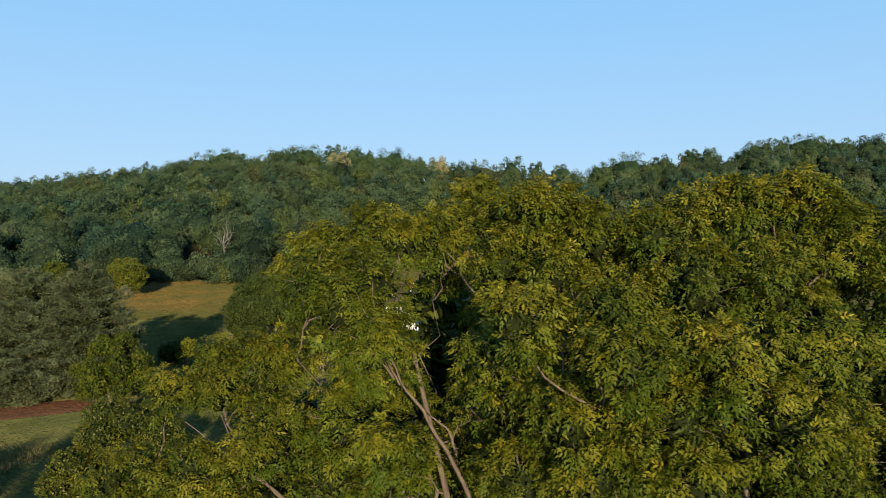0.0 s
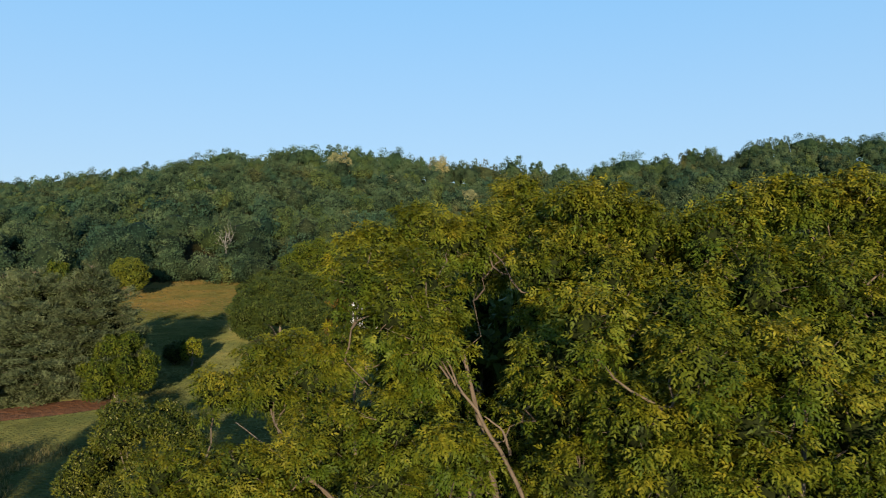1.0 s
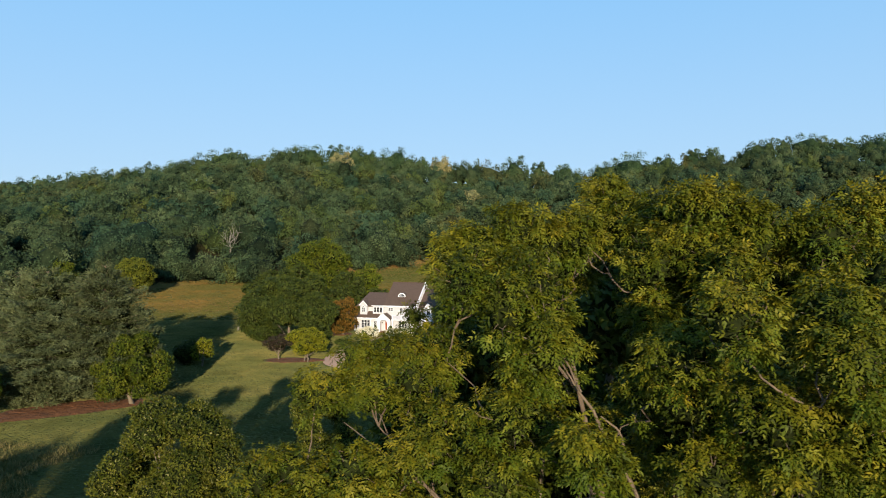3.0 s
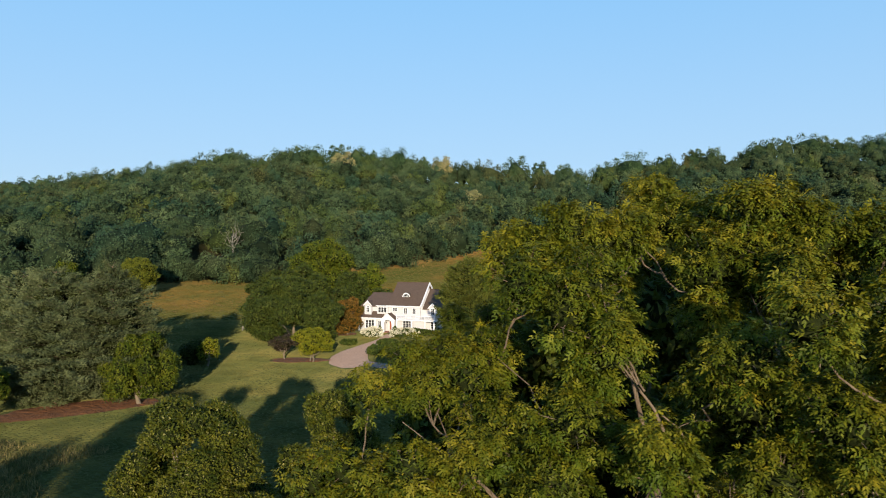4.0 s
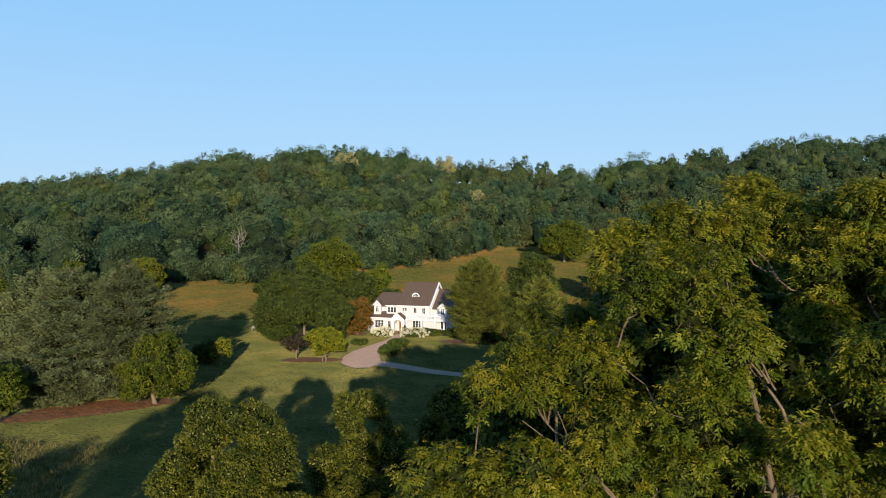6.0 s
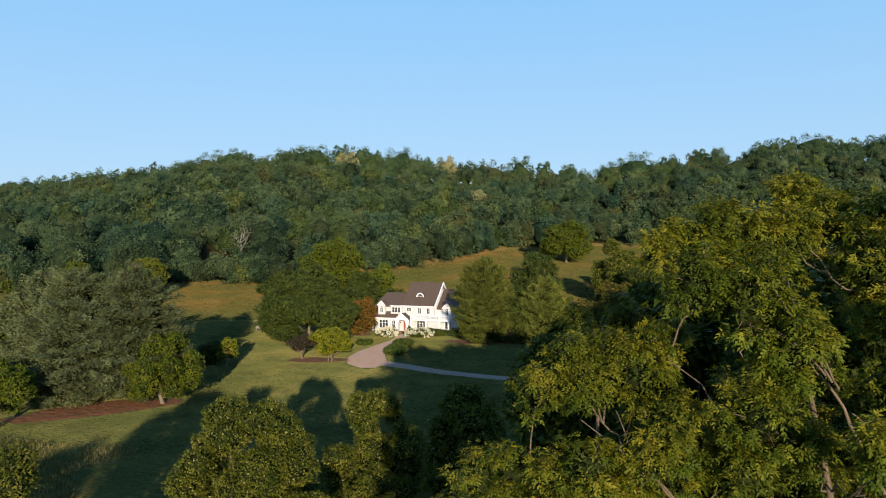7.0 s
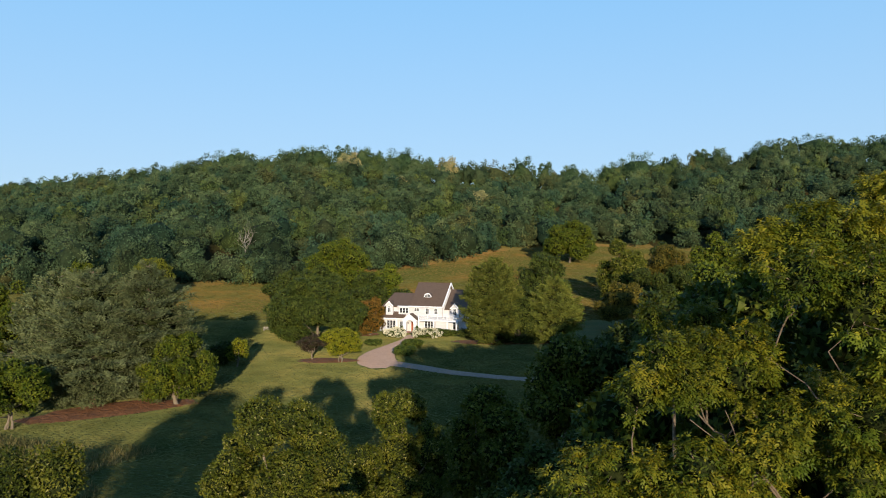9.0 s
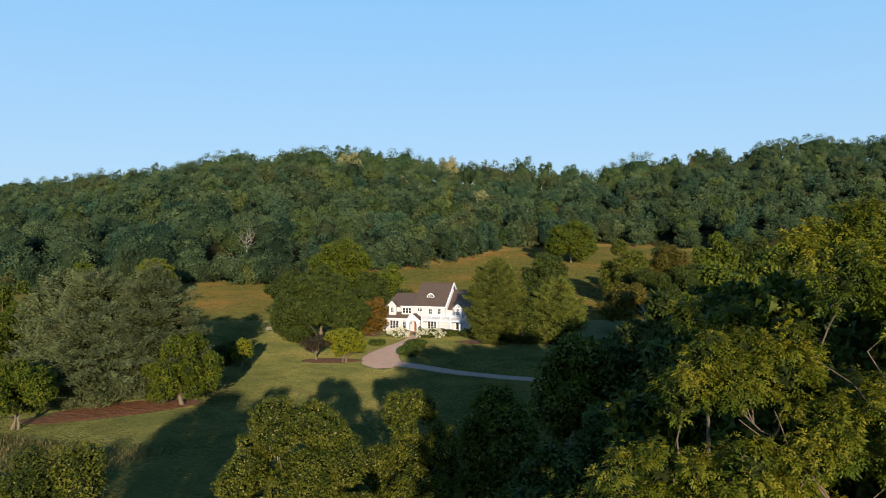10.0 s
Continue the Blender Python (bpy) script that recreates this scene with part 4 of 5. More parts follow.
broad_tree("pear_tree", -1.8, 46, 8.2, 8.5, M_DARK, "low pear tree with leaf colour darkened for deep shade", 79, size=0.28, lobes=24, bare=0.04, cone=0.3, group="pear row")
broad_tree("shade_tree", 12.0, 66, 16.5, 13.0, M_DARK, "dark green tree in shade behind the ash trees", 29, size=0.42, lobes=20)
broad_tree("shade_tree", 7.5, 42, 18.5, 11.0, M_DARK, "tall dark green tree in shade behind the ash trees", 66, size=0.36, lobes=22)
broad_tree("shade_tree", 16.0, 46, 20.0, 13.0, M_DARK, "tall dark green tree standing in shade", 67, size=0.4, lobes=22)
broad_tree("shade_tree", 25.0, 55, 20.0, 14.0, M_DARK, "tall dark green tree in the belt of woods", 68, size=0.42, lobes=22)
broad_tree("hedgerow_tree", 70.0, 212, 20.0, 14.0, M_MAPLE, "green hedgerow tree by the hay field", 61, size=0.6, bare=0.03, group="hedgerow")
broad_tree("hedgerow_tree", 84.0, 222, 20.5, 15.0, M_DARK, "dark green hedgerow tree by the hay field", 62, size=0.6, bare=0.03, group="hedgerow")
broad_tree("hedgerow_tree", 60.0, 228, 16.0, 12.0, M_DARK, "green hedgerow tree in shade", 63, size=0.5, bare=0.03, group="hedgerow")
broad_tree("hedgerow_tree", 100.0, 235, 16.0, 15.0, M_MAPLE, "broad green hedgerow tree", 64, size=0.6, bare=0.03, group="hedgerow")
broad_tree("side_tree", -70.0, 105, 15.0, 9.5, M_MAPLE, "yellowish green tree standing beside the spruces", 121, size=0.34, lobes=24, bare=0.04, lump=0.85)
broad_tree("side_tree", -77.0, 108, 14.0, 11.0, M_DARK, "dark green tree beside the spruces", 122, size=0.36, lobes=24, bare=0.04, lump=0.85)
broad_tree("hedgerow_tree", 55.0, 186, 13.0, 15.0, M_DARK, "dark green hedgerow tree in shade", 66, size=0.4, bare=0.03, group="hedgerow")
broad_tree("hedgerow_tree", 42.0, 180, 11.5, 14.0, M_DARK, "low dark hedgerow tree below the sycamore", 65, size=0.4, bare=0.03, group="hedgerow")


def dead_tree(x, y, h, label, seed):
    """A bare grey tree: trunk, limbs and their branches."""
    rng = np.random.default_rng(seed)
    root = thing("dead_tree", x, y, label, "tree")
    v, f = tube(bent((0, 0, -0.4), (0.6, 0, h * 0.75), rng, 7, 0), np.linspace(0.42, 0.12, 7), 8)
    put("trunk", mesh_of("trunk", v, f, M_DEADWOOD, True), root)
    for k in range(9):
        a, z = k * 2.4, h * rng.uniform(0.4, 0.72)
        e = np.array([math.cos(a) * h * 0.17, math.sin(a) * h * 0.15, z + h * rng.uniform(0.15, 0.35)])
        p = bent((0.5, 0, z), e, rng, 6, 0.08)
        v, f = tube(p, np.linspace(0.12, 0.04, 6), 5)
        limb = put("limb", mesh_of("limb", v, f, M_DEADWOOD, True), root)
        for j in (2, 3, 4):
            v, f = tube(bent(p[j], p[j] + rng.normal(0, 0.12, 3) * h + np.array([0, 0, h * 0.1]), rng, 4, 0.05), np.linspace(0.06, 0.02, 4), 4)
            put("branch", mesh_of("branch", v, f, M_DEADWOOD, True), limb)
    return root


dead_tree(-78.5, 262, 18.5, "bare grey dead tree standing at the edge of the woods", 71)
dead_tree(31.5, 146, 7.0, "bare pale dead tree tangled under the amber tree", 72)
broad_tree("back_tree", -18.4, 182, 6.5, 8.5, M_DARK, "low green tree behind the house", 81, size=0.4, bare=0.03)
broad_tree("back_tree", -27.0, 188, 10.0, 10.0, M_DARK, "green tree behind the rust-coloured tree", 82, size=0.45, bare=0.03)
broad_tree("back_tree", -39.0, 190, 13.0, 13.0, M_DARK, "dark green tree behind the beech", 83, size=0.5, bare=0.03)
broad_tree("back_tree", -50.0, 200, 9.0, 13.0, M_DARK, "low green tree at the edge of the hay field", 84, size=0.5, bare=0.03)

# unseen undergrowth added below the ash crowns to block the low sun
for _k, (_x, _y) in enumerate(((-3.5, 19), (3.0, 17.5), (9.5, 17), (16.0, 20), (22.0, 24))):
    broad_tree("unseen_understory_tree", _x, _y, 13.0, 9.0, M_DARK, "unseen dark green understory tree added to block sun below the ash crowns", 90 + _k, size=0.6, lobes=14, bare=0.03, cover=0.9, group="grove undergrowth", limbs=3)

# unseen tall trees added behind the camera to dapple the grove and pears
for _k, (_x, _y, _h, _w) in enumerate(((0.5, -26, 26.0, 5.2), (7.0, -24, 21.5, 7.0), (14.0, -22, 25.0, 9.0), (22.0, -24, 26.0, 11.0), (-18.5, -12, 18.0, 7.0), (-2.7, -10, 21.4, 6.0))):
    broad_tree("unseen_tall_tree", _x, _y, _h, _w, M_MAPLE, "unseen tall green tree with a ragged open crown, added for its shade", 95 + _k, size=0.55, lobes=22, bare=0.2, cover=0.8, lump=0.8, group="tall trees")
# leaf colour darkened for shade; the tall ones also block sun from the lawn
broad_tree("shade_tree", -3.2, 20.0, 18.6, 6.0, M_ASH_SHADE, "tree crowded behind the ash grove, its leaf colour darkened for shade", 101, size=0.22, lobes=26, cone=0.3, lump=0.8)
broad_tree("shade_tree", 1.3, 20.0, 22.6, 9.0, M_ASH_SHADE, "tall tree behind the ash grove with leaf colour darkened for shade", 102, size=0.23, cover=1.1, tall=1.6, lobes=34, lump=0.8, bare=0.3)
broad_tree("shade_tree", 7.2, 20.5, 22.6, 10.0, M_ASH_SHADE, "tall tree behind the ash grove with leaf colour darkened for shade", 103, size=0.25, cover=1.1, tall=1.6, lobes=34, lump=0.8, bare=0.3)
broad_tree("shade_tree", 13.5, 20.5, 22.0, 9.0, M_ASH_SHADE, "tree added beside the ash grove to shade the lawn", 105, size=0.4, cover=1.0, tall=1.6, lobes=30, lump=0.8, bare=0.3)
broad_tree("shade_tree", -0.7, 19.0, 22.0, 3.8, M_ASH_SHADE, "slim tree crowded behind the ash grove, its leaf colour darkened for shade", 104, size=0.22, lobes=26, lump=1.0, bare=0.3)
broad_tree("belt_tree", 22.0, 85, 15.5, 12.5, M_DARK, "dark green tree in the belt beyond the grove", 111, size=0.42, lobes=26, bare=0.04, lump=0.85, group="tree belt")
broad_tree("belt_tree", 29.5, 100, 18.0, 14.0, M_MAPLE, "tall green tree in the belt beyond the grove", 112, size=0.46, lobes=26, bare=0.04, lump=0.85, group="tree belt")
broad_tree("belt_tree", 36.0, 112, 18.5, 15.0, M_DARK, "dark green tree in the belt beyond the grove", 113, size=0.5, lobes=26, bare=0.04, lump=0.85, group="tree belt")
broad_tree("belt_tree", 47.0, 124, 19.0, 16.0, M_MAPLE, "broad green tree in the belt beyond the grove", 114, size=0.54, lobes=26, bare=0.04, lump=0.85, group="tree belt")
broad_tree("belt_tree", 26.0, 128, 6.2, 9.0, M_DARK, "low dark green tree in shade near the field", 115, size=0.4, lobes=22, bare=0.04, lump=0.85, group="tree belt")

# ---- ash trees close by ----
def compound_leaves(rng, pos, axis, scale, facing):
    """Pinnate leaves: a hanging stalk with two pairs of pointed leaflets and one at the tip, blades turned to the light."""
    n = len(pos)
    up = unit(facing + rng.normal(0, 0.42, (n, 3)))
    side = unit(np.cross(axis, up))
    nrm = np.cross(side, axis)
    V = []
    for s, ang in ((0.3, 0.95), (0.3, -0.95), (0.68, 0.75), (0.68, -0.75), (1.0, 0.0)):
        d = unit(axis * math.cos(ang) + side * math.sin(ang) - np.array([0, 0, 0.3]) + rng.normal(0, 0.2, (n, 3)))
        base = pos + axis * (scale * s)[:, None] - np.array([0, 0, 1]) * (scale * 0.30 * s * s)[:, None]
        ln = scale * rng.uniform(0.50, 0.74, n)
        v, _ = leaf_quads(base, d, nrm, ln, ln * 0.38, 0.15)
        V.append(v.reshape(n, 4, 3))
    v = np.stack(V, 1).reshape(-1, 3)
    return v, np.arange(len(v)).reshape(-1, 4)


LEAF = []


def single_leaves(rng, root, tips, d, count):
    """Leaves of the nearest sprays, each an object of its own on shared meshes."""
    if not LEAF:
        r = np.random.default_rng(9)
        for k in range(4):
            v, f = compound_leaves(r, np.zeros((1, 3)), np.array([[1.0, 0, 0.1]]), np.array([0.128]), np.array([[0.2, 0, 1.0]]))
            LEAF.append(mesh_of("leaf", v, f, M_ASH, tint=np.ones((len(f), 3))))
    for q in rng.choice(len(tips), min(count, len(tips)), replace=False):
        ob = put("leaf", LEAF[int(q) % 4], root)
        a = d[q] + rng.normal(0, 0.45, 3)
        ob.location = tips[q] + d[q] * 0.08
        ob.rotation_euler = (rng.normal(0, 0.35), -math.atan2(a[2] * 0.5, math.hypot(a[0], a[1])), math.atan2(a[1], a[0]))


def ash_tree(x, y, lobes, label, seed, top, lean=(0.0, 0.0), shoots=1.75, size=0.122, leaf=None, tone=1.0):
    """lobes: (x, y, z, radius) in the world."""
    rng = np.random.default_rng(seed)
    z0 = float(ground_at(x, y))
    root = tagged(new("ash_tree"), label, "tree", "ash trees")
    root.location = (x, y, z0)
    o = np.array([x, y, z0])
    t = np.linspace(0, 1, 9)
    path = np.c_[lean[0] * t ** 2, lean[1] * t ** 2, -0.4 + (top - z0 + 0.4) * t] + np.r_[np.zeros((1, 3)), rng.normal(0, 0.10, (8, 3))]
    v, f = tube(path, np.interp(t, [0, 0.05, 0.6, 1], [0.32, 0.22, 0.11, 0.03]), 9)
    put("trunk", mesh_of("trunk", v, f, M_BARK_PALE, True), root)
    vs, fs, ts, k, tw = [], [], [], 0, []
    # each limb leaves the trunk or an older limb at the nearest fitting fork
    nodes = [p for p in path[3:]]
    order = sorted(lobes, key=lambda q: np.linalg.norm(np.array(q[:3]) - o - path[6]))
    for lx, ly, lz, r in order:
        c = np.array([lx, ly, lz]) - o
        N = np.array(nodes)
        cost = np.linalg.norm(N - c, axis=1) + 2.0 * np.maximum(N[:, 2] - c[2] + 1.1, 0)
        lp = bent(N[int(np.argmin(cost))], c, rng, 7, 0.10)
        nodes += [lp[3], lp[5]]
        v, f = tube(lp, np.linspace(0.02, 0.007, 7), 6)
        put("limb", mesh_of("limb", v, f, M_BARK_PALE, True), root)
        thin = 0.35 if lz < 13.6 else 0.65 if lz < 14.3 else 1
        m = int(5 + shoots * 13.5 * r * thin)
        # tufts of leaves over the outer and upper side of the lobe, with hollows between them
        tips, d = lobe_points(rng, c, np.array([0.9, 0.9, 0.98]) * r - 0.10, m, 0.74, 0.5)
        d = unit(d + np.array([0, 0, 0.25]))
        if ly < 9.6:
            single_leaves(rng, root, tips, d, 40)
        for q in range(m):
            tw.append(tube(bent(c + (tips[q] - c) * 0.05, tips[q], rng, 4, 0.06), np.linspace(0.014, 0.004, 4), 3))
        per = 32
        own = np.repeat(np.arange(m), per)
        e = unit(rng.normal(0, 1, (m * per, 3)) + d[own] * 0.7)
        spread = rng.uniform(0.75, 1.25, m)[own, None]
        base = tips[own] + e * np.array([0.20, 0.20, 0.16]) * spread * rng.uniform(0.1, 1, (m * per, 1))
        axis = unit(e * np.array([1, 1, 0.5]) + np.array([0.2, 0, -0.32]))
        v, f = compound_leaves(rng, base, axis, size * rng.uniform(0.7, 1.25, m * per), unit(e * 0.3 + d[own] * 0.6 + np.array([0, 0, 0.5])))
        vs.append(v)
        fs.append(f + k)
        k += len(v)
        # sunlight put into the tint: tuft tops golden, undersides dull green
        sun_tint = np.clip(0.42 + 0.36 * e[:, 2] + 0.22 * d[own, 2] + rng.normal(0, 0.16, m)[own] + rng.normal(0, 0.1, m * per), 0, 1)[:, None]
        ts.append(tone * np.repeat(np.array([[0.62, 0.82, 0.95]]) * (1 - sun_tint) + np.array([[1.24, 1.09, 1.0]]) * sun_tint, 5, 0))
    # plain blades deeper in, coloured dark as shade, which close the crown
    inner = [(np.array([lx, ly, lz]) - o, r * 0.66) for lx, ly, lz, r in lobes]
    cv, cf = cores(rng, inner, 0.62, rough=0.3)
    put("crown_shade_core", mesh_of("crown_shade_core", cv, cf, M_CROWN_SHADE, True), root, kind="stuff")
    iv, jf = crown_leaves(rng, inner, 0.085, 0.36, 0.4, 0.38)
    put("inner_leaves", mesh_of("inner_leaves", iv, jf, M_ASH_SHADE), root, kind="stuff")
    put("brushwood", mesh_of("brushwood", *joined(tw), M_BARK_PALE, True), root, kind="stuff")
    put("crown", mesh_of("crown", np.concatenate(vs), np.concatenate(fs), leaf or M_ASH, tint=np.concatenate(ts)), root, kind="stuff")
    return root

def fill(seed, x, y, n, low, high, wide):
    """The lower and farther lobes of a crown."""
    rng = np.random.default_rng(seed)
    return [(x + rng.uniform(-wide, wide), y + rng.uniform(0.2, 1.2) * wide * 0.8, rng.uniform(low, high), rng.uniform(0.7, 1.0)) for _ in range(n)]


ASH = ash_tree(2.0, 13.2, [(0.0, 15.2, 18.3, 0.6), (-2.5, 13.6, 18.7, 0.48), (-2.0, 13.6, 18.9, 0.48), (-1.6, 13.4, 18.7, 0.48), (-1.2, 13.6, 19.1, 0.48), (-0.7, 13.3, 18.9, 0.47), (-0.2, 13.5, 19.0, 0.48), (0.2, 14.2, 19.2, 0.50), (0.7, 15.0, 19.6, 0.53), (1.1, 14.0, 19.3, 0.50), (0.55, 11.7, 16.5, 0.5), (-1.6, 11.8, 17.8, 0.7), (-2.75, 13.2, 16.95, 0.6), (0.9, 12.5, 17.7, 0.5), (0.9, 14.0, 19.2, 0.7), (1.0, 13.2, 18.5, 0.7), (-0.55, 12.0, 15.5, 0.55), (-2.2, 12.5, 18.2, 0.77), (-1.2, 13.6, 19.0, 0.79), (-1.2, 12.0, 18.1, 0.83), (-0.2, 13.3, 19.0, 0.55), (0.7, 15.0, 19.5, 0.81), (0.95, 12.5, 18.5, 0.8), (-0.77, 9.5, 16.2, 0.4), (-0.55, 9.8, 15.9, 0.4), (-0.98, 11.3, 17.25, 0.66), (-1.25, 11.5, 16.9, 0.5), (-1.5, 11.5, 16.1, 0.89), (0.8, 10.5, 17.2, 0.65)] + fill(1, 0.2, 13.0, 9, 11, 16.5, 2.6), "tall ash tree with yellow-green compound leaves and a leaning pale trunk", 31, 17.2, (-2.5, -0.9))
ash_tree(2.2, 11.5, [(0.9, 9.0, 17.9, 0.56), (1.5, 12.5, 18.8, 0.7), (1.7, 11.2, 18.4, 0.55), (1.9, 13.0, 18.2, 0.7), (3.0, 12.4, 18.2, 0.7), (1.2, 13.0, 19.3, 0.46), (1.4, 12.0, 19.5, 0.43), (1.9, 12.0, 19.5, 0.43), (2.3, 12.0, 19.2, 0.43), (2.7, 12.3, 18.9, 0.44), (3.1, 12.5, 18.8, 0.44), (2.4, 12.0, 18.9, 0.74), (2.2, 13.0, 18.0, 0.80), (2.1, 9.0, 18.0, 0.62), (2.1, 8.5, 17.5, 0.59), (1.6, 9.5, 16.6, 0.77), (1.0, 10.8, 16.5, 0.79), (1.9, 9.5, 15.9, 0.73), (1.1, 10.2, 15.6, 0.71), (2.4, 9.5, 16.5, 0.66)] + fill(2, 2.0, 11.5, 8, 11, 16.5, 1.6), "ash tree with bright green feathery leaves", 32, 16.6, (-0.3, -0.2))
ash_tree(4.4, 11.4, [(3.4, 11.5, 18.9, 0.75), (3.3, 11.8, 19.0, 0.42), (3.8, 11.5, 19.3, 0.41), (4.2, 11.5, 19.5, 0.41), (4.7, 11.5, 19.6, 0.41), (5.2, 11.5, 19.5, 0.41), (5.7, 11.4, 19.5, 0.40), (6.0, 11.2, 19.2, 0.40), (4.8, 11.5, 19.4, 0.66), (3.7, 10.5, 18.2, 0.89), (3.6, 9.0, 17.3, 0.76), (2.9, 9.0, 16.7, 0.69), (3.2, 9.0, 16.0, 0.69), (2.8, 9.5, 17.5, 0.66), (5.6, 11.5, 19.3, 0.75), (5.9, 11.0, 18.8, 0.59), (4.7, 10.5, 18.2, 0.89), (5.1, 10.0, 17.6, 0.77), (4.3, 9.0, 16.6, 0.76), (4.9, 9.5, 15.8, 0.73)] + fill(3, 4.4, 11.5, 9, 11, 16.5, 2.2), "broad ash tree with golden sunlit leaf tips", 33, 16.8, (0.2, -0.2))
ash_tree(7.6, 11.6, [(6.1, 12.2, 18.2, 0.7), (6.8, 12.0, 18.4, 0.8), (7.4, 12.0, 18.5, 0.7), (6.2, 11.0, 19.1, 0.39), (6.5, 10.8, 19.0, 0.38), (7.0, 10.8, 19.0, 0.38), (6.6, 10.5, 17.8, 0.89), (6.9, 11.0, 16.6, 0.93), (7.8, 11.0, 18.5, 1.02), (7.9, 11.0, 17.1, 1.10), (9.0, 11.5, 18.1, 1.06), (6.6, 10.5, 15.7, 0.89)] + fill(4, 7.6, 12, 6, 11, 16, 2.2), "ash tree with dense dark green leaves", 34, 16.6, (0.2, -0.2), shoots=1.0)
LOW_ASH = ash_tree(-3.2, 12.8, [(-4.2, 13.4, 16.8, 0.5), (-3.5, 13.4, 16.9, 0.5), (-3.1, 12.9, 16.5, 0.70), (-3.9, 12.9, 16.3, 0.70), (-4.8, 12.9, 16.2, 0.60), (-2.8, 12.0, 15.7, 0.79), (-5.2, 12.9, 14.9, 0.60), (-5.9, 12.9, 14.7, 0.60), (-3.6, 12.0, 14.6, 0.6), (-4.1, 11.9, 15.2, 0.6), (-4.5, 12.0, 14.3, 0.6), (-3.1, 11.7, 15.4, 0.5), (-1.8, 11.5, 15.2, 0.71), (-4.6, 12.5, 14.6, 0.72)] + fill(5, -3.2, 12.2, 8, 9, 14.5, 2.4), "lower ash tree with yellow-green drooping leaves", 35, 15.5, (-0.2, -0.2), shoots=1.6, tone=0.84)
ash_tree(-2.9, 17.2, [(-5.8, 14.6, 13.6, 0.7), (-5.0, 16.0, 13.4, 0.8), (-6.6, 17.0, 12.2, 0.8), (-4.4, 15.0, 14.0, 0.7), (-2.9, 16.5, 16.6, 0.6), (-2.2, 16.3, 16.75, 0.5), (-3.3, 17.4, 17.1, 0.36), (-2.45, 16.5, 17.15, 0.4), (-1.4, 16.2, 16.9, 0.36)] + fill(8, -4.6, 16.5, 10, 9.0, 12.6, 2.2), "leafy ash tree growing lower behind the others", 38, 15.5, shoots=1.2, tone=0.84)

def bare_branch(tree, seed, points, thick, thin, name="bare_branch"):
    """A pale branch laid bare in a gap of the crown."""
    rng = np.random.default_rng(seed)
    p = np.array(points, float) - np.array(tree.location)
    t = np.linspace(0, len(p) - 1, 4 * len(p))
    q = np.stack([np.interp(t, np.arange(len(p)), p[:, i]) for i in range(3)], 1)
    for _ in range(3):
        q[1:-1] = (q[:-2] + 2 * q[1:-1] + q[2:]) / 4
    q[1:] += np.cumsum(rng.normal(0, 0.012, (len(q) - 1, 3)), 0)
    put(name, mesh_of(name, *tube(q, np.linspace(thick, thin, len(q)), 7), M_BARK_PALE, True), tree)


# the leaning stem of the tall ash and the fan of boughs it carries
bare_branch(ASH, 1, [(1.0, 11.2, 13.2), (0.5, 11.5, 14.8), (-0.1, 11.4, 16.0), (-0.45, 11.3, 16.5), (-0.88, 11.3, 17.0)], 0.042, 0.016, "leaning_stem")
for _k, _e in enumerate(((-1.4, 11.5, 18.3), (-1.05, 11.5, 18.3), (-1.75, 11.4, 17.6))):
    bare_branch(ASH, 10 + _k, [(-0.55 - 0.1 * _k, 11.05, 16.65 + 0.1 * _k), (-0.85 - 0.12 * _k, 11.1, 17.3), _e], 0.017, 0.004)
for _k, _e in enumerate(((-4.2, 12.1, 16.0), (-3.7, 12.0, 16.1), (-4.5, 12.1, 15.5))):
    bare_branch(LOW_ASH, 20 + _k, [(-2.4, 12.4, 14.3), (-2.9, 12.1, 14.9), (-3.3 - 0.1 * _k, 12.0, 15.3), _e], 0.028, 0.006)
for _k, (_a, _e) in enumerate((((0.2, 11.4, 15.6), (-0.2, 11.3, 16.2)),)):
    bare_branch(ASH, 30 + _k, [_a, ((_a[0] + _e[0]) / 2 + 0.1, _a[1] - 0.1, (_a[2] + _e[2]) / 2), _e], 0.026, 0.010)

# ---- drive, beds, hedges, meadow ----
M_GRAVEL = plain_mat("tan_gravel", (0.175, 0.118, 0.092), (0.25, 0.175, 0.138), 3.0, 0.95, 0.8, 0.12)
M_GRAVEL.node_tree.nodes["Principled BSDF"].inputs["Diffuse Roughness"].default_value = 1.0
M_MULCH = plain_mat("red_brown_mulch", (0.13, 0.05, 0.018), (0.29, 0.108, 0.036), 1.4, 0.95, 1.0, 0.5)


GRAVEL_LINES, BEDS = [], []


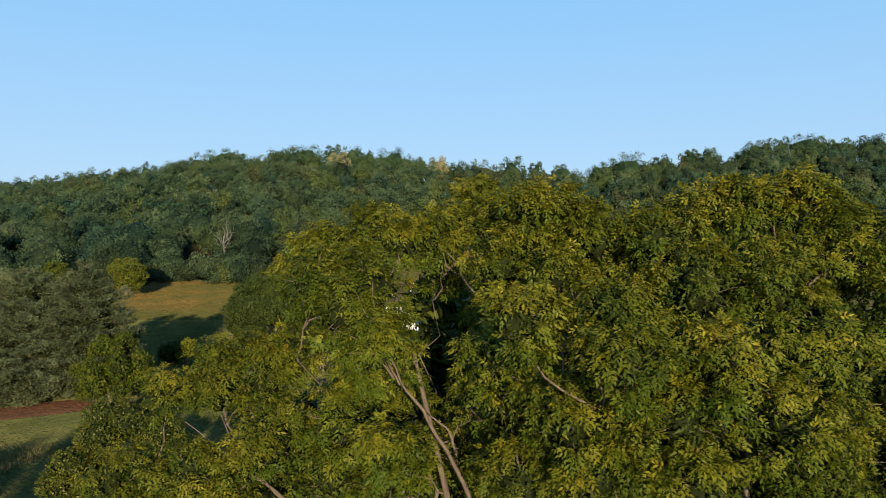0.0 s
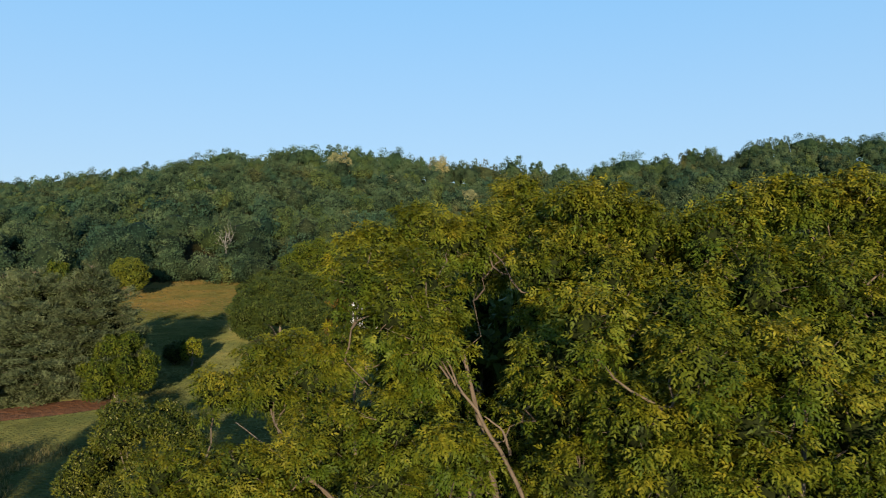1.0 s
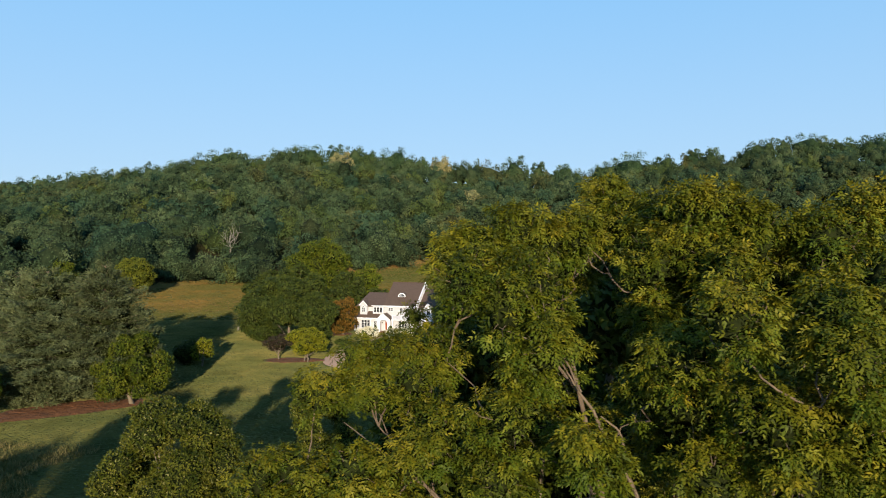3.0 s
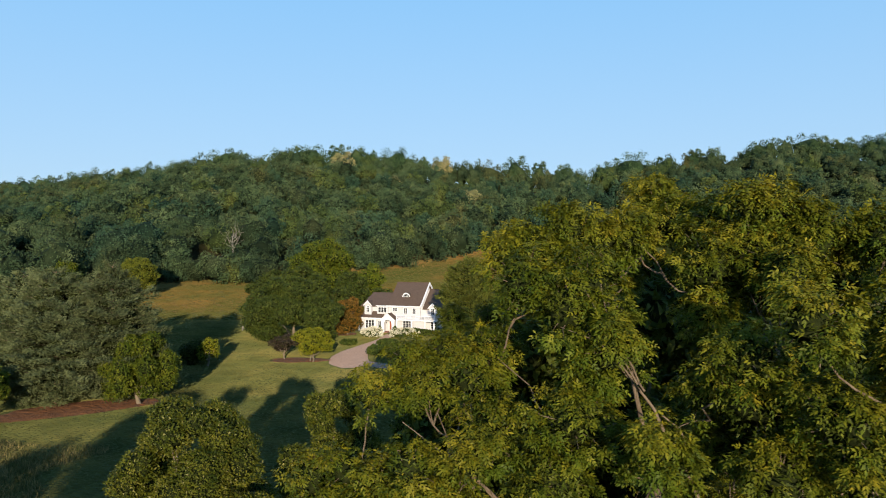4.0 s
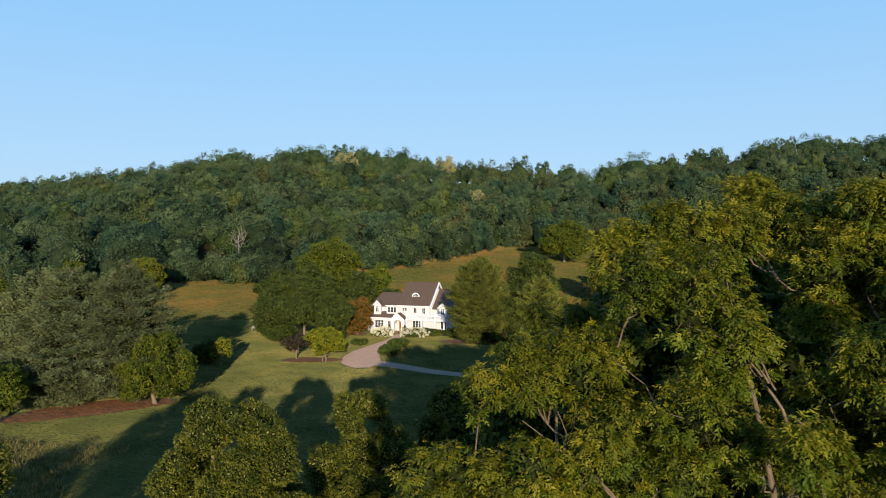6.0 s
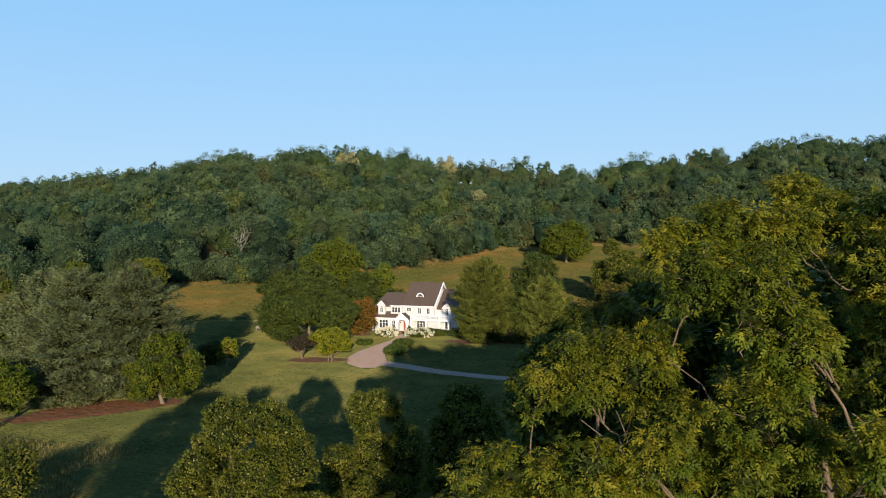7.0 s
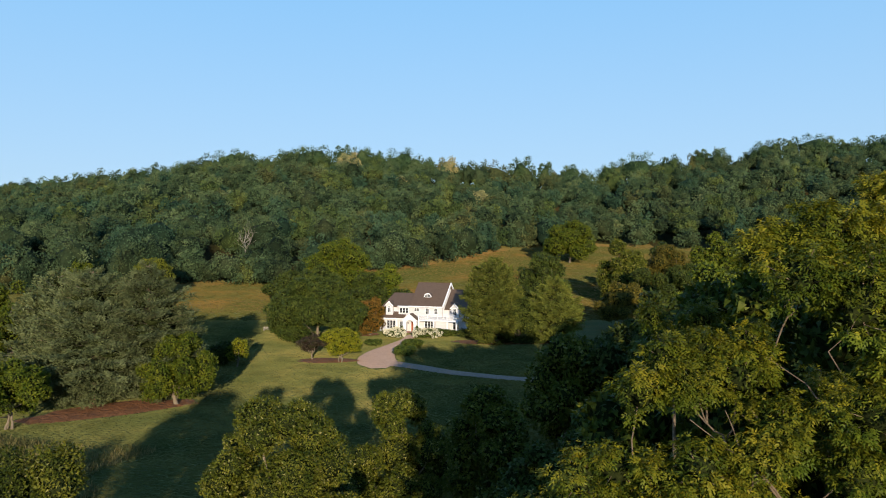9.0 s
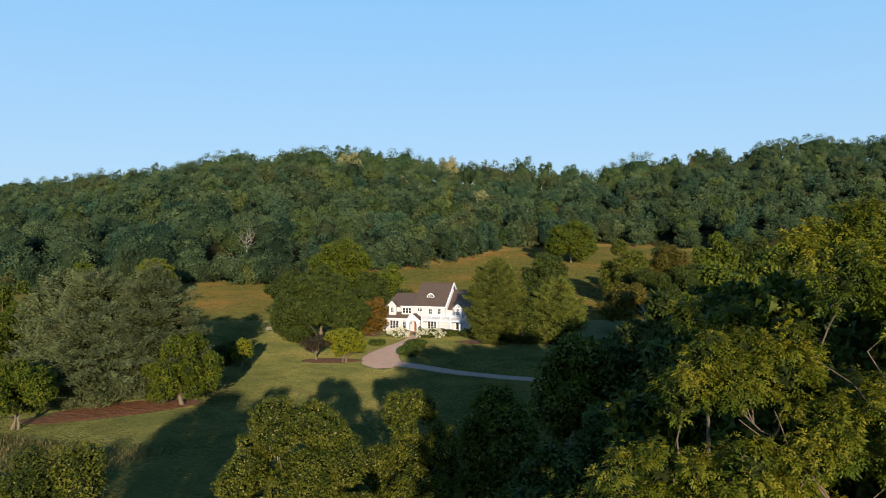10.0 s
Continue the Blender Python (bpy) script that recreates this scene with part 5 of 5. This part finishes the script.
def ribbon(name, line, widths, material, label, lift=0.05, kind="structure", category="drive"):
    """A strip laid over the ground along a smooth line."""
    ln = np.array(line, float)
    t = np.linspace(0, len(ln) - 1, 64)
    p = np.stack([np.interp(t, np.arange(len(ln)), ln[:, i]) for i in range(2)], 1)
    w = np.interp(t, np.arange(len(ln)), widths)
    for _ in range(6):
        p[1:-1] = (p[:-2] + 2 * p[1:-1] + p[2:]) / 4
        w[1:-1] = (w[:-2] + 2 * w[1:-1] + w[2:]) / 4
    GRAVEL_LINES.append((p, w))
    d = unit(np.gradient(p, axis=0))
    nrm = np.c_[-d[:, 1], d[:, 0]]
    cols = np.linspace(-1, 1, 7)
    g = p[:, None] + nrm[:, None] * (cols[None, :, None] * w[:, None, None] / 2)
    z = ground_at(g[..., 0], g[..., 1]) + lift
    z[:, [0, -1]] -= lift * 2.5
    v = np.concatenate([g, z[..., None]], -1).reshape(-1, 3)
    i, j = np.meshgrid(np.arange(63), np.arange(6), indexing="ij")
    a = (i * 7 + j).ravel()
    f = np.stack([a, a + 7, a + 8, a + 1], 1)
    return tagged(new(name, mesh_of(name, v, f, material, True)), label, category, kind=kind)


def patch(name, x, y, rx, ry, material, label, seed, lift=0.07, category="bed", turn=0.0):
    """A low mounded bed with an uneven rim."""
    rng = np.random.default_rng(seed)
    n, rings = 40, 6
    th = np.linspace(0, 6.283, n, endpoint=False)
    BEDS.append((x, y, rx, ry, turn))
    rim = 1 + 0.10 * np.sin(3 * th + rng.uniform(0, 6)) + 0.06 * np.sin(7 * th + rng.uniform(0, 6)) + rng.normal(0, 0.015, n)
    vs = []
    for k in range(rings + 1):
        s = k / rings
        u, w = rx * s * rim * np.cos(th), ry * s * rim * np.sin(th)
        px, py = x + u * math.cos(turn) - w * math.sin(turn), y + u * math.sin(turn) + w * math.cos(turn)
        vs.append(np.stack([px, py, ground_at(px, py) + lift * (1 - 2.2 * s ** 6)], 1))
    v = np.concatenate(vs)
    f = np.array([[k * n + i, k * n + (i + 1) % n, (k + 1) * n + (i + 1) % n, (k + 1) * n + i] for k in range(rings) for i in range(n)])
    return tagged(new(name, mesh_of(name, v, f, material, True)), label, category, kind="structure")


ribbon("forecourt", [(-18.0, 113.6), (-18.5, 117.5), (-19.2, 123), (-18.9, 129), (-17.3, 136), (-15.4, 142.5), (-14.2, 150.5)], [2.5, 8.2, 7.8, 5.8, 3.8, 2.9, 2.4], M_GRAVEL, "tan gravel forecourt narrowing to a path to the door", 0.06)
ribbon("drive", [(-18, 118.6), (-15.5, 117.3), (-12.2, 115.2), (-7.4, 111.4), (-3.1, 109.4), (0.3, 107.8), (12, 103.6), (40, 99)], [5, 4.6, 4.0, 3.6, 3.5, 3.5, 3.4, 3.4], M_GRAVEL, "curving pale gravel drive across the lawn", 0.05)
patch("mulch_bed", -48.0, 88.0, 11.5, 4.0, M_MULCH, "red-brown mulch bed under the spruces", 1, turn=0.5)
patch("mulch_bed", -27.0, 120.3, 5.8, 2.6, M_MULCH, "mulch bed round the small lawn trees", 2)
patch("mulch_bed", 5.0, 141, 13, 4.0, M_MULCH, "shaded mulch bed under the pines", 3)
patch("mulch_bed", -24.5, 151, 4.0, 3.0, M_MULCH, "mulch bed at the corner of the house", 4)

shrub("hedge", -14.6, 125.6, 3.9, 5.0, 1.7, M_HEDGE, "clipped rounded boxwood hedge at the forecourt", 41, category="hedge")
shrub("hedge", -13.5, 134.5, 4.0, 4.0, 1.5, M_HEDGE, "clipped rounded boxwood hedge by the path", 42, category="hedge")
shrub("hedge", -20.9, 135.8, 3.2, 2.6, 1.3, M_HEDGE, "low clipped boxwood hedge on the lawn", 43, category="hedge")
shrub("hedge", -7.6, 148.0, 5.0, 2.6, 1.7, M_HEDGE, "clipped hedge along the porch", 44, category="hedge")
shrub("hedge", -2.2, 146.0, 6.0, 3.0, 2.0, M_DARK, "dark hedge in shade by the house", 45, category="hedge")
shrub("hedge", 8.0, 138.5, 9.0, 2.4, 1.5, M_DARK, "dark low hedge below the pines", 46, category="hedge")
for _x, _y, _w, _s in ((-17.6, 146.6, 4.2, 51), (-11.2, 146.2, 5.4, 52)):
    _h = shrub("hydrangea", _x, _y, _w, 2.6, 1.9, M_HEDGE, "hydrangea bush covered with creamy white blooms", _s, category="bush", group="hydrangeas")
    _r = np.random.default_rng(_s)
    _pt, _d = lobe_points(_r, np.array([0, 0, 1.0]), np.array([_w * 0.5, 1.35, 1.0]), 170, 0.94, 0.3)
    _vv, _ff = crown_leaves(_r, [(p, 0.2) for p in _pt if p[2] > 0.25], 0.17, 0.6)
    put("blooms", mesh_of("blooms", _vv, _ff, M_BLOOM), _h, "creamy white flower heads", kind="stuff")


def make_meadow():
    rng = np.random.default_rng(77)
    n = 40000
    x, y = rng.uniform(-82, -36, n), rng.uniform(52, 79, n)
    edge = 76.5 + 1.5 * np.sin(x * 0.3) - np.clip((x + 47) * 0.5, 0, 9)
    keep = (y < edge) & (x < -38 - 1.5 * np.sin(y * 0.5)) & (np.sin(x * 0.35 + 1) * np.sin(y * 0.45) + rng.uniform(-0.6, 1.2, n) > -0.1)
    x, y = x[keep], y[keep]
    n = len(x)
    p = np.stack([x, y, ground_at(x, y) - 0.05], 1)
    axis = unit(np.array([0, 0, 1.0]) + rng.normal(0, 0.28, (n, 3)))
    nrm = unit(rng.normal(0, 1, (n, 3)) * np.array([1, 1, 0.1]))
    ln = rng.uniform(0.25, 0.7, n)
    v, f = leaf_quads(p, axis, nrm, ln, ln * 0.14)
    tagged(new("meadow_grass", mesh_of("meadow_grass", v, f, M_DRYGRASS)), "tall dry straw-coloured meadow grass beside the lawn", "grass", kind="stuff")


make_meadow()


def make_bench():
    b = thing("garden_bench", -45.1, 155.5, "pale weathered wooden bench on the lawn", "bench")
    for s in (-0.8, 0.8):
        part("bench_leg", boxes((s - 0.05, s + 0.05, -0.25, -0.15, -0.05, 0.62), (s - 0.05, s + 0.05, 0.2, 0.3, -0.05, 0.95), (s - 0.045, s + 0.045, -0.15, 0.2, 0.56, 0.62)), M_DEADWOOD, b)
    for k in range(4):
        part("seat_slat", boxes((-0.95, 0.95, -0.25 + 0.12 * k, -0.15 + 0.12 * k, 0.42, 0.46)), M_DEADWOOD, b)
    for k in range(3):
        part("back_slat", boxes((-0.95, 0.95, 0.17, 0.2, 0.55 + 0.14 * k, 0.65 + 0.14 * k)), M_DEADWOOD, b)


make_bench()



def off_paths(x, y):
    """True where lawn grows: off the gravel, the beds and the house."""
    gravel = np.zeros(len(x), bool)
    for p, w in GRAVEL_LINES:
        for k in range(0, len(p) - 1, 2):
            gravel |= (x - p[k, 0]) ** 2 + (y - p[k, 1]) ** 2 < (w[k] * 0.43) ** 2
    for bx, by, rx, ry, turn in BEDS:
        c, q = math.cos(turn), math.sin(turn)
        u, v = (x - bx) * c + (y - by) * q, (y - by) * c - (x - bx) * q
        gravel |= (u / rx) ** 2 + (v / ry) ** 2 < 0.78
    u, v = (x + 20.9) * 0.94 - (y - 157) * 0.342, (x + 20.9) * 0.342 + (y - 157) * 0.94
    house = (u > -1) & (u < 22) & (v > -2.5) & (v < 12)
    return ~(gravel | house)


def mown_rows(name, xs, ys, gap, wide, tall, material, label, keep, seed):
    """Rows of short grass standing close, blade by blade uneven, as the mower leaves them."""
    rng = np.random.default_rng(seed)
    vs = []
    y = ys[0]
    while y < ys[1]:
        x = np.arange(xs[0], xs[1], wide)
        n = len(x)
        yy = y + 0.4 * np.sin(x * 0.05 + y * 0.02) + rng.uniform(-gap, gap, n)
        ok = keep(x, yy)
        x, yy = x[ok] + rng.uniform(-wide, wide, ok.sum()) * 0.5, yy[ok]
        n = len(x)
        if n:
            z = ground_at(x, yy) - 0.02
            a = rng.normal(0, 0.22, n)
            hw = wide * rng.uniform(0.6, 0.95, n)
            t = tall * rng.uniform(0.75, 1.1, n) + 0.02
            p = np.stack([x, yy, z], 1)
            side = np.stack([np.cos(a) * hw, np.sin(a) * hw, 0 * a], 1)
            lean = np.stack([rng.normal(0, 0.2, n) * t, rng.normal(0, 0.3, n) * t, t], 1)
            vs.append(np.stack([p - side, p + side, p + side * 0.8 + lean * rng.uniform(0.85, 1.15, (n, 1)), p - side * 0.8 + lean], 1).reshape(-1, 3))
        y += gap * (0.6 + 0.4 * y / ys[0])
    v = np.concatenate(vs)
    tagged(new(name, mesh_of(name, v, np.arange(len(v)).reshape(-1, 4), material)), label, "grass", kind="stuff")


mown_rows("lawn_grass", (-75, 24), (54, 172), 0.17, 0.30, 0.05, M_LAWN_BLADES, "short mown lawn grass", lambda x, y: off_paths(x, y) & (x > -0.62 * y - 12) & (x < 0.1 * y - 4), 5)
mown_rows("hay_grass", (-112, 112), (172, 390), 0.9, 0.7, 0.14, M_HAY_BLADES, "dry golden hay grass on the far field", lambda x, y: (y < foot_line(x)) & (np.abs(x) < 0.5 * y), 6)


# ---- by the front door ----
M_CLAY = plain_mat("terracotta", (0.26, 0.12, 0.07), (0.36, 0.18, 0.11), 8.0, 0.85, 0.4, 0.01)


def potted_shrub(x, y, label, seed):
    rng = np.random.default_rng(seed)
    root = thing("potted_shrub", x, y, label, "plant", "door plants", z=0.1)
    bm = bmesh.new()
    bmesh.ops.create_cone(bm, cap_ends=True, segments=16, radius1=0.2, radius2=0.3, depth=0.5, matrix=Matrix.Translation((0, 0, 0.25)))
    pot = part("pot", bm, M_CLAY, root, "terracotta pot")
    bm = bmesh.new()
    bmesh.ops.create_cone(bm, cap_ends=True, segments=16, radius1=0.33, radius2=0.33, depth=0.07, matrix=Matrix.Translation((0, 0, 0.5)))
    part("rim", bm, M_CLAY, pot)
    v, f = crown_leaves(rng, [(np.array([0, 0, 0.95]), np.array([0.42, 0.42, 0.45]))], 0.09, 1.6)
    put("foliage", mesh_of("foliage", v, f, M_HEDGE), root, kind="stuff")


_hm = pose(-20.9, 157.0, 0.0, 0, 0, -20.0)
for _u, _s in ((5.25, 201), (8.5, 202)):
    _p = _hm @ Vector((_u, -1.45, 0))
    potted_shrub(_p.x, _p.y, "round clipped shrub in a terracotta pot by the door", _s)

_p = _hm @ Vector((-1.6, -0.4, 0))
_post = thing("gate_post", _p.x, _p.y, "white painted post at the corner of the house", "post")
part("shaft", boxes((-0.22, 0.22, -0.22, 0.22, -0.3, 1.7)), M_TRIM, _post)
part("cap", boxes((-0.3, 0.3, -0.3, 0.3, 1.7, 1.85)), M_TRIM, _post)
